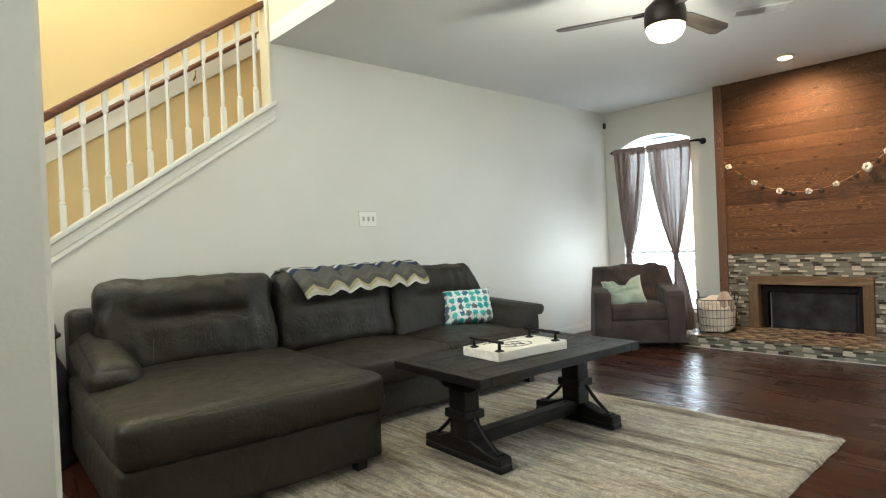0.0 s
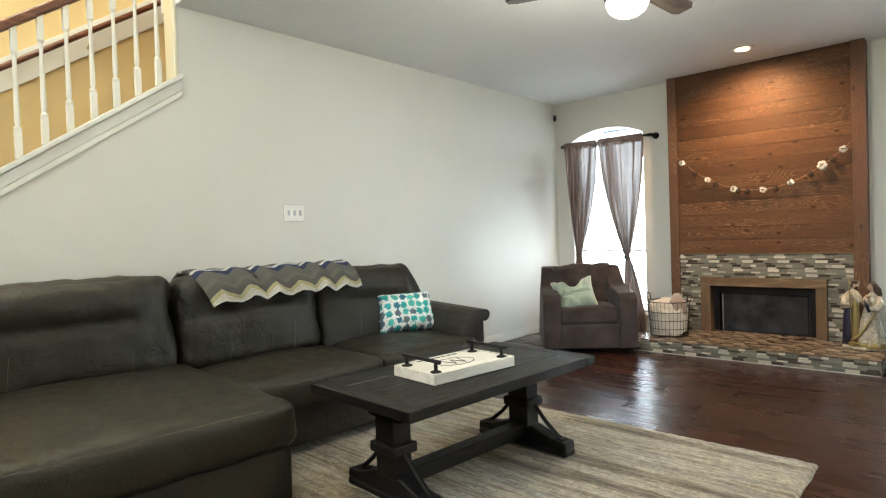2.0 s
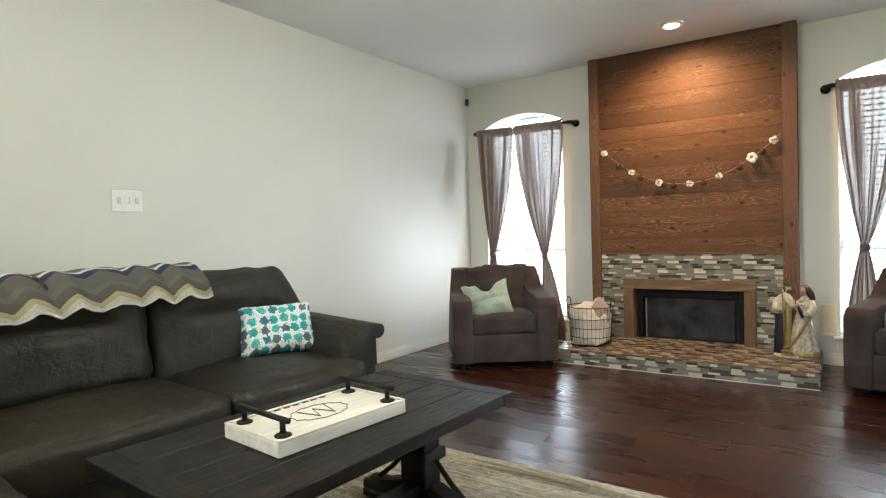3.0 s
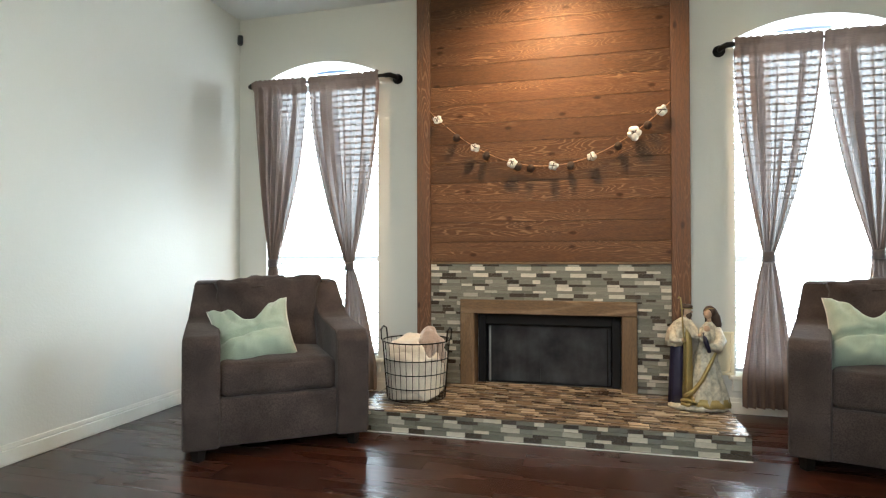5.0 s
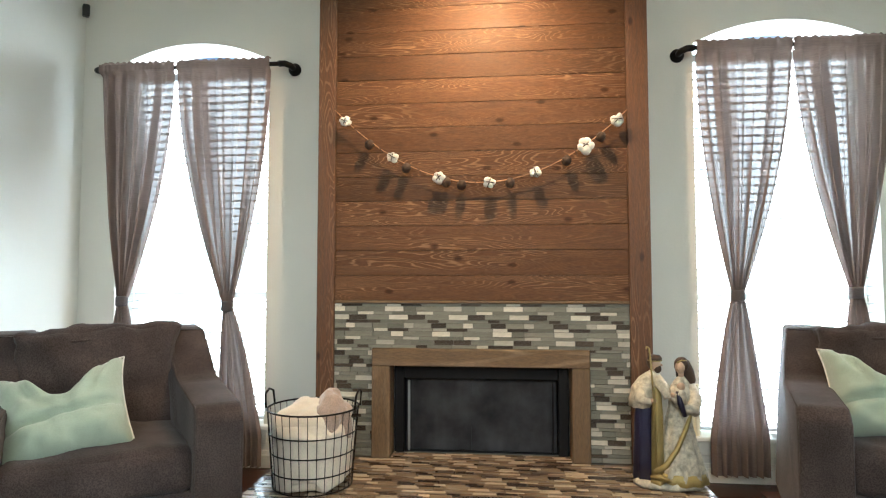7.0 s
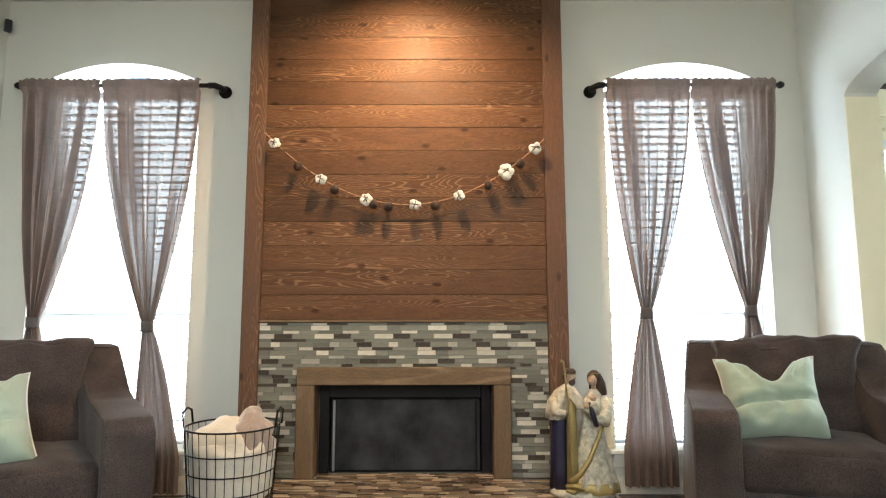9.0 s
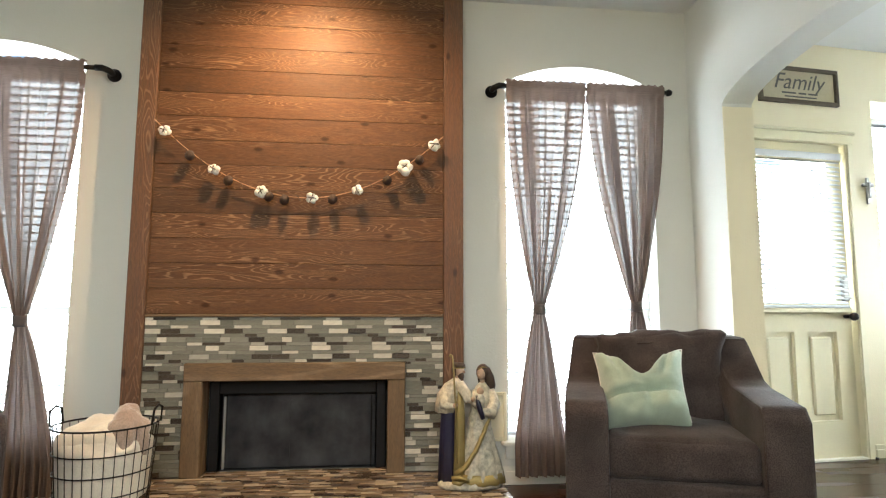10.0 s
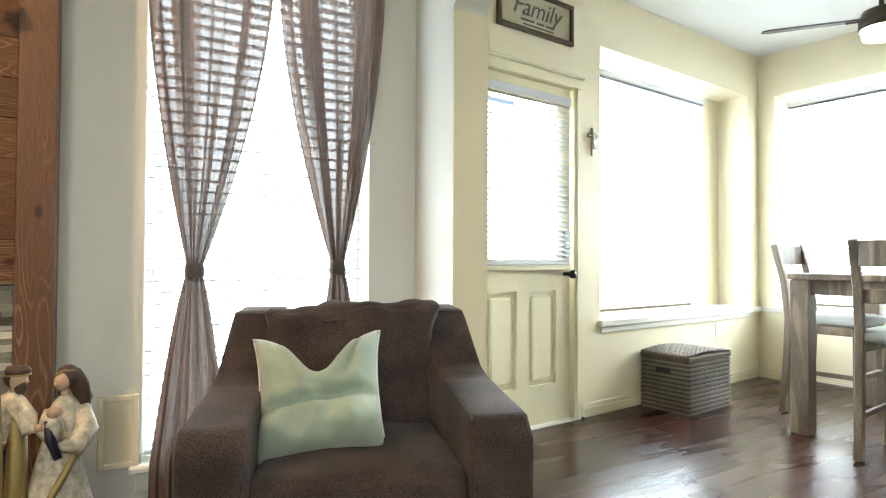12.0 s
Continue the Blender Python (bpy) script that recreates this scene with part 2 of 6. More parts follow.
def sheer(name, colour):
    """Thin woven voile that lets light through."""
    m, t, b = nodes(name)
    v = coords(t, (1, 1, 1), "UV")
    n1, n2 = add(t, "TexNoise", Scale=1.0, Detail=3.0), add(t, "TexNoise", Scale=4.0, Detail=2.0)
    mp = t.nodes.new("ShaderNodeMapping")
    mp.inputs["Scale"].default_value = (6, 240, 1)
    t.links.new(v, mp.inputs["Vector"]), t.links.new(mp.outputs["Vector"], n1.inputs["Vector"]), t.links.new(v, n2.inputs["Vector"])
    c = mix(t, "MULTIPLY", 0.5, ramp(t, n2.outputs["Fac"], ((0.3, shade(colour, 0.85)), (0.7, shade(colour, 1.1)))), ramp(t, n1.outputs["Fac"], ((0.35, (0.7,) * 3), (0.6, (1.0,) * 3))))
    t.links.new(c, b.inputs["Base Color"])
    b.inputs["Roughness"].default_value = 0.9
    tl, tp = t.nodes.new("ShaderNodeBsdfTranslucent"), t.nodes.new("ShaderNodeBsdfTransparent")
    t.links.new(c, tl.inputs["Color"])
    s1, s2 = t.nodes.new("ShaderNodeMixShader"), t.nodes.new("ShaderNodeMixShader")
    s1.inputs[0].default_value = 0.14
    t.links.new(b.outputs[0], s1.inputs[1]), t.links.new(tl.outputs[0], s1.inputs[2])
    folds = add(t, "TexNoise", Scale=1.0, Detail=2.0)
    mf = t.nodes.new("ShaderNodeMapping")
    mf.inputs["Scale"].default_value = (7.5, 0.35, 1)
    t.links.new(v, mf.inputs["Vector"]), t.links.new(mf.outputs["Vector"], folds.inputs["Vector"])
    thin = mix(t, "MULTIPLY", 1.0, ramp(t, n1.outputs["Fac"], ((0.35, (0.75,) * 3), (0.7, (1.0,) * 3))), ramp(t, folds.outputs["Fac"], ((0.46, (0.004,) * 3), (0.55, (0.060,) * 3))))
    sep = t.nodes.new("ShaderNodeSeparateXYZ")
    rel = t.nodes.new("ShaderNodeMath")
    rel.operation, rel.inputs[1].default_value = "DIVIDE", 2.4
    t.links.new(v, sep.inputs[0]), t.links.new(sep.outputs["Y"], rel.inputs[0])
    layers = ramp(t, rel.outputs[0], ((0.0, (0.2,) * 3), (0.40, (0.25,) * 3), (0.56, (1.0,) * 3), (0.889, (1.0,) * 3), (0.892, (0.03,) * 3)))
    thin = mix(t, "MULTIPLY", 1.0, thin, layers)
    t.links.new(thin, s2.inputs[0])
    t.links.new(s1.outputs[0], s2.inputs[1]), t.links.new(tp.outputs[0], s2.inputs[2])
    t.links.new(s2.outputs[0], t.nodes["Material Output"].inputs["Surface"])
    return m


def rug_material():
    m, t, b = nodes("shag_rug")
    tc = t.nodes.new("ShaderNodeTexCoord")
    mp = t.nodes.new("ShaderNodeMapping")
    mp.inputs["Scale"].default_value = (0.7, 8.0, 1.0)
    t.links.new(tc.outputs["Object"], mp.inputs["Vector"])
    s, f, g = add(t, "TexNoise", Scale=1.0, Detail=4.0, Roughness=0.7), add(t, "TexNoise", Scale=125.0, Detail=2.0), add(t, "TexNoise", Scale=32.0, Detail=4.0)
    t.links.new(mp.outputs["Vector"], s.inputs["Vector"])
    t.links.new(tc.outputs["Object"], f.inputs["Vector"]), t.links.new(tc.outputs["Object"], g.inputs["Vector"])
    c = ramp(t, s.outputs["Fac"], ((0.34, (0.11, 0.078, 0.046)), (0.43, (0.30, 0.24, 0.155)), (0.50, (0.54, 0.46, 0.335)), (0.57, (0.26, 0.225, 0.165)), (0.66, (0.58, 0.51, 0.39))))
    c = mix(t, "MULTIPLY", 0.8, c, ramp(t, f.outputs["Fac"], ((0.3, (0.45,) * 3), (0.65, (1.1,) * 3))))
    c = mix(t, "MULTIPLY", 0.7, c, ramp(t, g.outputs["Fac"], ((0.3, (0.55,) * 3), (0.66, (1.12,) * 3))))
    t.links.new(c, b.inputs["Base Color"])
    b.inputs["Roughness"].default_value, b.inputs["Sheen Weight"].default_value = 1.0, 0.2
    bump(t, b, mix(t, "MIX", 0.5, f.outputs["Fac"], g.outputs["Fac"]), 1.0, 0.02)
    return m


def chevron_material():
    """Crocheted zigzag stripes along the UV map."""
    m, t, b = nodes("crochet")
    tc = t.nodes.new("ShaderNodeTexCoord")
    sep = t.nodes.new("ShaderNodeSeparateXYZ")
    t.links.new(tc.outputs["UV"], sep.inputs[0])
    c = ramp(t, sep.outputs["Y"], ((0.0, (0.15, 0.145, 0.13)), (0.30, (0.80, 0.78, 0.72)), (0.36, (0.15, 0.145, 0.13)), (0.475, (0.82, 0.80, 0.75)), (0.515, (0.025, 0.04, 0.115)), (0.575, (0.15, 0.145, 0.13)), (0.70, (0.185, 0.175, 0.15)), (0.76, (0.14, 0.135, 0.12)), (0.865, (0.60, 0.54, 0.30)), (0.93, (0.80, 0.77, 0.66))), True)
    w = add(t, "TexWave", Scale=26.0, Distortion=1.5, Detail=1.0)
    w.bands_direction = "Y"
    f = add(t, "TexNoise", Scale=300.0, Detail=1.0)
    t.links.new(tc.outputs["UV"], w.inputs["Vector"]), t.links.new(tc.outputs["Object"], f.inputs["Vector"])
    # the ridge wave also darkens the colour: painted shade between stitch rows
    c = mix(t, "MULTIPLY", 0.5, c, ramp(t, w.outputs["Fac"], ((0.1, (0.45,) * 3), (0.6, (1.1,) * 3))))
    t.links.new(mix(t, "MULTIPLY", 0.6, c, ramp(t, f.outputs["Fac"], ((0.3, (0.4,) * 3), (0.65, (1.1,) * 3)))), b.inputs["Base Color"])
    b.inputs["Roughness"].default_value = 1.0
    bump(t, b, mix(t, "MIX", 0.6, w.outputs["Color"], f.outputs["Fac"]), 0.9, 0.01)
    return m


def floral_material():
    """White cotton with teal and grey rosettes."""
    m, t, b = nodes("floral_cotton")
    v = coords(t, (1, 1, 1), "UV")
    vo = add(t, "TexVoronoi", Scale=8.0, Randomness=0.2)
    nz = add(t, "TexNoise", Scale=45.0, Detail=2.0)
    vo2 = add(t, "TexVoronoi", Scale=30.0, Randomness=0.9)
    for n in (vo, nz, vo2):
        t.links.new(v, n.inputs["Vector"])
    d = t.nodes.new("ShaderNodeMath")
    d.operation = "ADD"
    wob = t.nodes.new("ShaderNodeMath")
    wob.operation, wob.inputs[1].default_value = "MULTIPLY", 0.35
    t.links.new(vo2.outputs["Distance"], wob.inputs[0])
    t.links.new(vo.outputs["Distance"], d.inputs[0]), t.links.new(wob.outputs[0], d.inputs[1])
    mask = ramp(t, d.outputs[0], ((0.0, (1.0,) * 3), (0.60, (1.0,) * 3), (0.64, (0.0,) * 3)))
    sep = t.nodes.new("ShaderNodeSeparateColor")
    t.links.new(vo.outputs["Color"], sep.inputs[0])
    hue = ramp(t, sep.outputs[0], ((0.0, (0.05, 0.42, 0.42)), (0.35, (0.13, 0.18, 0.22)), (0.6, (0.10, 0.52, 0.46)), (0.85, (0.05, 0.2, 0.3))), True)
    petals = mix(t, "MULTIPLY", 0.7, hue, ramp(t, vo2.outputs["Distance"], ((0.1, (1.3,) * 3), (0.6, (0.55,) * 3))))
    dots = mix(t, "MIX", ramp(t, nz.outputs["Fac"], ((0.60, (0.0,) * 3), (0.64, (0.8,) * 3))), (0.75, 0.78, 0.76), (0.10, 0.28, 0.32))
    t.links.new(mix(t, "MIX", mask, dots, petals), b.inputs["Base Color"])
    b.inputs["Roughness"].default_value = 0.9
    return m


M_WALL = plaster("wall_paint", (0.68, 0.668, 0.605), 0.52)
M_CREAM = plaster("cream_paint", (0.82, 0.745, 0.545))
M_YELLOW = plaster("ochre_paint", (0.70, 0.53, 0.25))
M_CEIL = plaster("ceiling_paint", (0.74, 0.74, 0.72), 0.8)
M_TRIM = plain("white_gloss_paint", (0.78, 0.76, 0.68), 0.35, vary=0.05, relief=0.05)
M_TRIMC = plain("cream_gloss_paint", (0.80, 0.74, 0.54), 0.35, vary=0.05, relief=0.05)
M_FLOOR = wood("floor_boards", (0.046, 0.0145, 0.008), (0.076, 0.0255, 0.0137), 0, 0.27, 4.0, False, 0.0, 0.26, 0.0)
M_GAP = plain("dark_joint", (0.02, 0.012, 0.01), 0.8)
M_PANEL = wood("stained_pine", (0.124, 0.056, 0.0245), (0.29, 0.165, 0.084), 0, 0.58, 52.0, True, 0.0, 0.32, 0.4, 0.25)
M_POST = wood("stained_pine_upright", (0.145, 0.064, 0.028), (0.29, 0.16, 0.08), 2, 0.6, 44.0, True, 0.0, 0.2)
M_OAK = wood("weathered_oak", (0.19, 0.115, 0.055), (0.31, 0.205, 0.115), 0, 0.6, 4.0, False, 0.0, 0.1)
M_OAKV = wood("weathered_oak_upright", (0.19, 0.115, 0.055), (0.31, 0.205, 0.115), 2, 0.6, 4.0, False, 0.0, 0.1)
M_GROUT = plain("grout", (0.20, 0.185, 0.155), 0.9, vary=0.2)
M_SOOT = plain("soot_black", (0.012, 0.012, 0.013), 0.75, vary=0.4)
M_IRON = plain("black_iron", (0.02, 0.018, 0.017), 0.45, 0.8)
M_MESH = plain("fire_screen_mesh", (0.034, 0.032, 0.034), 0.85, 0.0, vary=0.85, coarse=6, fine=260, relief=0.5)
M_STEEL = plain("brushed_steel", (0.45, 0.45, 0.44), 0.4, 0.9)
M_BRASS = plain("brass", (0.55, 0.36, 0.10), 0.35, 1.0)
M_LEATHER = leather("grey_leather", (0.0205, 0.0170, 0.0112))
M_STITCH = plain("pale_thread", (0.10, 0.09, 0.07), 0.8)
M_CHAIR = cloth("charcoal_tweed", (0.064, 0.047, 0.043), 230, 0.38, 0.10, 0.95, 0.75)
M_DARKW = wood("espresso_wood", (0.006, 0.0048, 0.0037), (0.025, 0.0165, 0.0105), 1, 0.45, 5.0, False, 0.45, 0.15, 0.4, 0.27)
M_DARKX = wood("espresso_wood_cross", (0.007, 0.0057, 0.0045), (0.023, 0.017, 0.012), 0, 0.48, 5.0, False, 0.45, 0.15, 0.4, 0.27)
M_WHITEW = plain("whitewashed_wood", (0.72, 0.69, 0.62), 0.7, vary=0.14, stretch=(12, 1, 12))
M_INK = plain("faded_ink", (0.10, 0.095, 0.09), 0.8)
M_MINT = cloth("mint_chenille", (0.40, 0.48, 0.38), 520, 0.08, 0.4, speck=0.3)
M_FLORAL = floral_material()
M_CROCHET = chevron_material()
M_RUG = rug_material()
M_VOILE = sheer("taupe_voile", (0.19, 0.135, 0.112))
M_TIE = cloth("taupe_band", (0.10, 0.085, 0.085))
M_SLAT = plain("white_blind_slat", (0.66, 0.68, 0.71), 0.5, vary=0.03)
M_GLASS = glass("window_glass")
M_FLEECE = cloth("white_fleece", (0.70, 0.63, 0.53), 260, 0.24, 0.4, speck=0.2)
M_BLUSH = cloth("taupe_fleece", (0.44, 0.33, 0.27), 200, 0.15, 0.5)
M_COTTON = cloth("cotton_fluff", (0.80, 0.78, 0.72), 150, 0.06, 0.4, speck=0.2)
M_POD = plain("brown_pod", (0.055, 0.03, 0.018), 0.7, vary=0.4, fine=140, relief=0.8, depth=0.004)
M_TWINE = plain("jute_twine", (0.42, 0.24, 0.13), 0.9, fine=400)
M_RAIL = wood("mahogany", (0.17, 0.058, 0.027), (0.30, 0.12, 0.058), 1, 0.35, 4.0, False, 0.0, 0.1)
M_WICKER = plain("grey_wicker", (0.115, 0.083, 0.06), 0.65, vary=0.35, fine=120)
M_WICKERL = plain("pale_wicker", (0.27, 0.22, 0.175), 0.65, vary=0.35, fine=120)
M_DINING = wood("driftwood", (0.17, 0.125, 0.085), (0.30, 0.23, 0.165), 2, 0.5, 4.0, False, 0.0, 0.1)
M_SEAT = cloth("grey_linen", (0.42, 0.42, 0.40), 400, 0.08)
M_ZINC = plain("galvanised_zinc", (0.14, 0.14, 0.15), 0.5, 0.75, vary=0.35, coarse=9)
M_LAMP = emitter("lit_globe", (1.0, 0.82, 0.52), 5.0)
M_LAMP2 = emitter("lit_lens", (1.0, 0.80, 0.48), 5.0)
M_BLADE = wood("walnut_blade", (0.05, 0.038, 0.03), (0.11, 0.085, 0.065), 0, 0.45, 4.0, False, 0.0, 0.1)
M_BRONZE = plain("dark_bronze", (0.06, 0.048, 0.04), 0.4, 0.7)
M_PLATE = plain("ivory_plastic", (0.82, 0.80, 0.74), 0.4, vary=0.03, relief=0)
M_BLACKP = plain("black_plastic", (0.015, 0.015, 0.016), 0.4)
M_NAVY = plain("navy_glaze", (0.018, 0.016, 0.045), 0.4, vary=0.5, fine=200)
M_GOLD = plain("gilt", (0.40, 0.31, 0.12), 0.5, 0.45, vary=0.4, fine=220, relief=0.6)
M_PEARL = plain("pearl_glaze", (0.56, 0.51, 0.40), 0.4, vary=0.38, fine=170, coarse=45, relief=0.7)
M_SKIN = plain("painted_clay", (0.52, 0.36, 0.25), 0.6)
M_HAIR = plain("umber_clay", (0.07, 0.04, 0.025), 0.6)
M_SIGN = plain("linen_board", (0.50, 0.44, 0.31), 0.8)
M_SIGNF = wood("barnwood", (0.11, 0.08, 0.05), (0.22, 0.165, 0.11), 0, 0.7, 4.0, False, 0.0, 0.1)


# ---- building helpers ----
def thing(name, label, category, m=None, group="", kind=""):
    o = new(name)
    o.empty_display_size = 0.1
    o.matrix_world = m if m is not None else Matrix()
    return tagged(o, label, category, group, kind)


def mesh_of(name, bm, materials, smooth=False):
    me = bpy.data.meshes.new(name)
    bmesh.ops.recalc_face_normals(bm, faces=bm.faces)
    bm.to_mesh(me)
    bm.free()
    for mt in (materials if isinstance(materials, (list, tuple)) else [materials]):
        me.materials.append(mt)
    if smooth:
        me.shade_smooth()
    return me


def part(name, bm, material, parent=None, label="", smooth=False):
    o = new(name, mesh_of(name, bm, material, smooth))
    if parent is not None:
        o.parent = parent
    return tagged(o, label)


def structure(name, bm, material, label, category):
    return tagged(part(name, bm, material), label, category, kind="structure")


def box(bm, x0, x1, y0, y1, z0, z1, bevel=0.0, seg=1, m=None):
    mm = Matrix.Translation(((x0 + x1) / 2, (y0 + y1) / 2, (z0 + z1) / 2)) @ Matrix.Diagonal((abs(x1 - x0), abs(y1 - y0), abs(z1 - z0), 1))
    r = bmesh.ops.create_cube(bm, size=1, matrix=mm)
    vs = r["verts"]
    if bevel:
        es = list({e for v in vs for e in v.link_edges})
        vs = list({v for f in bmesh.ops.bevel(bm, geom=es, offset=bevel, segments=seg, affect="EDGES", profile=0.5)["faces"] for v in f.verts} | {v for v in vs if v.is_valid})
    if m is not None:
        bmesh.ops.transform(bm, matrix=m, verts=vs)
    return bm


def abox(*a, **k):
    return box(bmesh.new(), *a, **k)


def prism(bm, pts, axis, a, b, bevel=0.0, seg=1):
    """The outline pts, in the plane across the axis, carried from a to b."""
    def at(p, h):
        q = list(p)
        q.insert(axis, h)
        return q
    lo, hi = [bm.verts.new(at(p, a)) for p in pts], [bm.verts.new(at(p, b)) for p in pts]
    n = len(pts)
    fs = [bm.faces.new(lo[::-1]), bm.faces.new(hi)]
    for i in range(n):
        fs.append(bm.faces.new((lo[i], lo[(i + 1) % n], hi[(i + 1) % n], hi[i])))
    bmesh.ops.recalc_face_normals(bm, faces=fs)
    if bevel:
        bmesh.ops.bevel(bm, geom=list({e for f in fs for e in f.edges}), offset=bevel, segments=seg, affect="EDGES", profile=0.5)
    return bm


def tube(bm, pts, r, n=8, caps=True):
    """A round bar through pts; r may be one radius or one for each point."""
    pts = [Vector(p) for p in pts]
    rs = r if isinstance(r, (list, tuple)) else [r] * len(pts)
    rings, up = [], Vector((0, 0, 1))
    for i, p in enumerate(pts):
        d = (pts[min(i + 1, len(pts) - 1)] - pts[max(i - 1, 0)]).normalized()
        ref = up if abs(d.z) < 0.95 else Vector((1, 0, 0))
        a = d.cross(ref).normalized()
        b = a.cross(d)
        rings.append([bm.verts.new(p + rs[i] * (math.cos(k * math.tau / n) * a + math.sin(k * math.tau / n) * b)) for k in range(n)])
    for u, v in zip(rings, rings[1:]):
        for k in range(n):
            bm.faces.new((u[k], u[(k + 1) % n], v[(k + 1) % n], v[k]))
    if caps:
        bm.faces.new(rings[0][::-1]), bm.faces.new(rings[-1])
    return bm


def lathe(bm, prof, c=(0, 0, 0), n=20, sx=1.0, sy=1.0):
    """A turned shape from (radius, height) pairs."""
    rings = [[bm.verts.new((c[0] + sx * r * math.cos(k * math.tau / n), c[1] + sy * r * math.sin(k * math.tau / n), c[2] + z)) for k in range(n)] for r, z in prof]
    for u, v in zip(rings, rings[1:]):
        for k in range(n):
            bm.faces.new((u[k], u[(k + 1) % n], v[(k + 1) % n], v[k]))
    bm.faces.new(rings[0][::-1]), bm.faces.new(rings[-1])
    return bm


def ball(bm, c, r, u=10, v=7, s=(1, 1, 1)):
    bmesh.ops.create_uvsphere(bm, u_segments=u, v_segments=v, radius=1, matrix=Matrix.Translation(c) @ Matrix.Diagonal((r * s[0], r * s[1], r * s[2], 1)))
    return bm


def soft(bm, c, s, r, n=10, puff=(0, 0, 0), wr=0.0, seed=0.0, fold=7.0, m=None, droop=None):
    """An upholstered block: rounded edges, bulging faces, creases."""
    g = bmesh.new()
    bmesh.ops.create_cube(g, size=2)
    bmesh.ops.subdivide_edges(g, edges=g.edges[:], cuts=n, use_grid_fill=True)
    h = Vector(s) / 2
    for v in g.verts:
        q = Vector([math.sin(a * math.pi / 2) for a in v.co])
        p = Vector((q.x * h.x, q.y * h.y, q.z * h.z))
        inn = Vector([max(-(h[i] - r), min(h[i] - r, p[i])) for i in range(3)])
        d = p - inn
        if d.length > 1e-6:
            p = inn + d.normalized() * r
        w = [max(0.0, 1 - a * a) for a in q]
        for i in range(3):
            if abs(q[i]) > 0.3:
                p[i] += math.copysign(puff[i] * w[(i + 1) % 3] * w[(i + 2) % 3] * abs(q[i]), q[i])
        if wr:
            e = noise.noise(Vector((p.x * fold + seed, p.y * fold, p.z * fold * 0.6))) + 0.5 * noise.noise(Vector((p.x * fold * 2.3, p.y * fold * 2.3 + seed, p.z * fold * 1.6)))
            p += wr * e * (d.normalized() if d.length > 1e-6 else Vector((0, 0, 1)))
        if droop:
            p = droop(p, q)
        v.co = p
    mm = Matrix.Translation(c) @ (m if m is not None else Matrix())
    g.transform(mm)
    me = bpy.data.meshes.new("tmp")
    g.to_mesh(me)
    g.free()
    bm.from_mesh(me)
    bpy.data.meshes.remove(me)
    return bm


def text_mesh(body, size, extrude=0.001):
    cu = bpy.data.curves.new("writing", "FONT")
    cu.body, cu.size, cu.extrude, cu.align_x, cu.align_y = body, size, extrude, "CENTER", "CENTER"
    cu.shear = 0.35
    o = new("writing", cu)
    bpy.context.view_layer.update()
    me = bpy.data.meshes.new_from_object(o.evaluated_get(bpy.context.evaluated_depsgraph_get()))
    bpy.data.objects.remove(o)
    bpy.data.curves.remove(cu)
    return me


# ---- the shell ----
XW, YN, H = -3.09, 6.12, 2.74
WIN = ((-2.42, 0.445), (0.765, 0.445))       # middle and half width of the two arched windows
SILL, SPRING, CROWN = 0.22, 2.255, 2.365
FB = (-1.25, -0.338, 0.58)                    # firebox mouth

bm = bmesh.new()
xs = [XW - 0.15, WIN[0][0] - 0.445, WIN[0][0] + 0.445, FB[0], FB[1], WIN[1][0] - 0.445, WIN[1][0] + 0.445, 1.44]
Y1 = YN + 0.2
box(bm, xs[0], xs[1], YN, Y1, 0, H), box(bm, xs[2], xs[3], YN, Y1, 0, H), box(bm, xs[4], xs[5], YN, Y1, 0, H), box(bm, xs[6], xs[7], YN, Y1, 0, H)
box(bm, xs[3], xs[4], YN, Y1, FB[2], H)
RAD = (0.445 ** 2 + (CROWN - SPRING) ** 2) / (2 * (CROWN - SPRING))


def arch_z(u):
    return CROWN - RAD + math.sqrt(RAD * RAD - u * u)


for cx, hw in WIN:
    box(bm, cx - hw, cx + hw, YN, Y1, 0, SILL)
    us = [hw * (k / 10 - 1) for k in range(21)]
    prism(bm, [(cx + u, arch_z(u)) for u in us] + [(cx + hw, H), (cx - hw, H)], 1, YN, Y1)
structure("wall_north", bm, M_WALL, "pale grey plaster wall with two arched windows", "wall")

# west wall with the sloping stair opening
slope = lambda y: 1.258 + 0.69 * (y - 0.06)
bm = bmesh.new()
box(bm, XW - 0.12, XW, 1.50, YN, 0, H)
box(bm, XW - 0.12, XW, 1.50, 1.62, H, 5.3)
prism(bm, [(-2.3, 0), (1.50, 0), (1.50, slope(1.50)), (-1.35, slope(-1.35)), (-2.3, slope(-1.35))], 0, XW - 0.12, XW)
structure("wall_west", bm, M_WALL, "pale grey plaster wall below an open staircase", "wall")
bm = bmesh.new()
box(bm, -4.25, -4.08, -2.4, 3.6, 0, 5.3), box(bm, -4.08, XW - 0.121, 3.4, 3.6, 0, 5.3)
box(bm, XW - 0.12, XW - 0.002, 1.62, 3.4, H + 0.002, 5.3)
structure("wall_stair", bm, M_YELLOW, "ochre yellow plaster wall of the stairwell", "wall")
bm = bmesh.new()
box(bm, XW, 1.44, 1.50, 1.62, H + 0.12, 5.3)
structure("wall_upper", bm, M_CREAM, "cream upper wall over the ceiling's edge", "wall")
bm = bmesh.new()
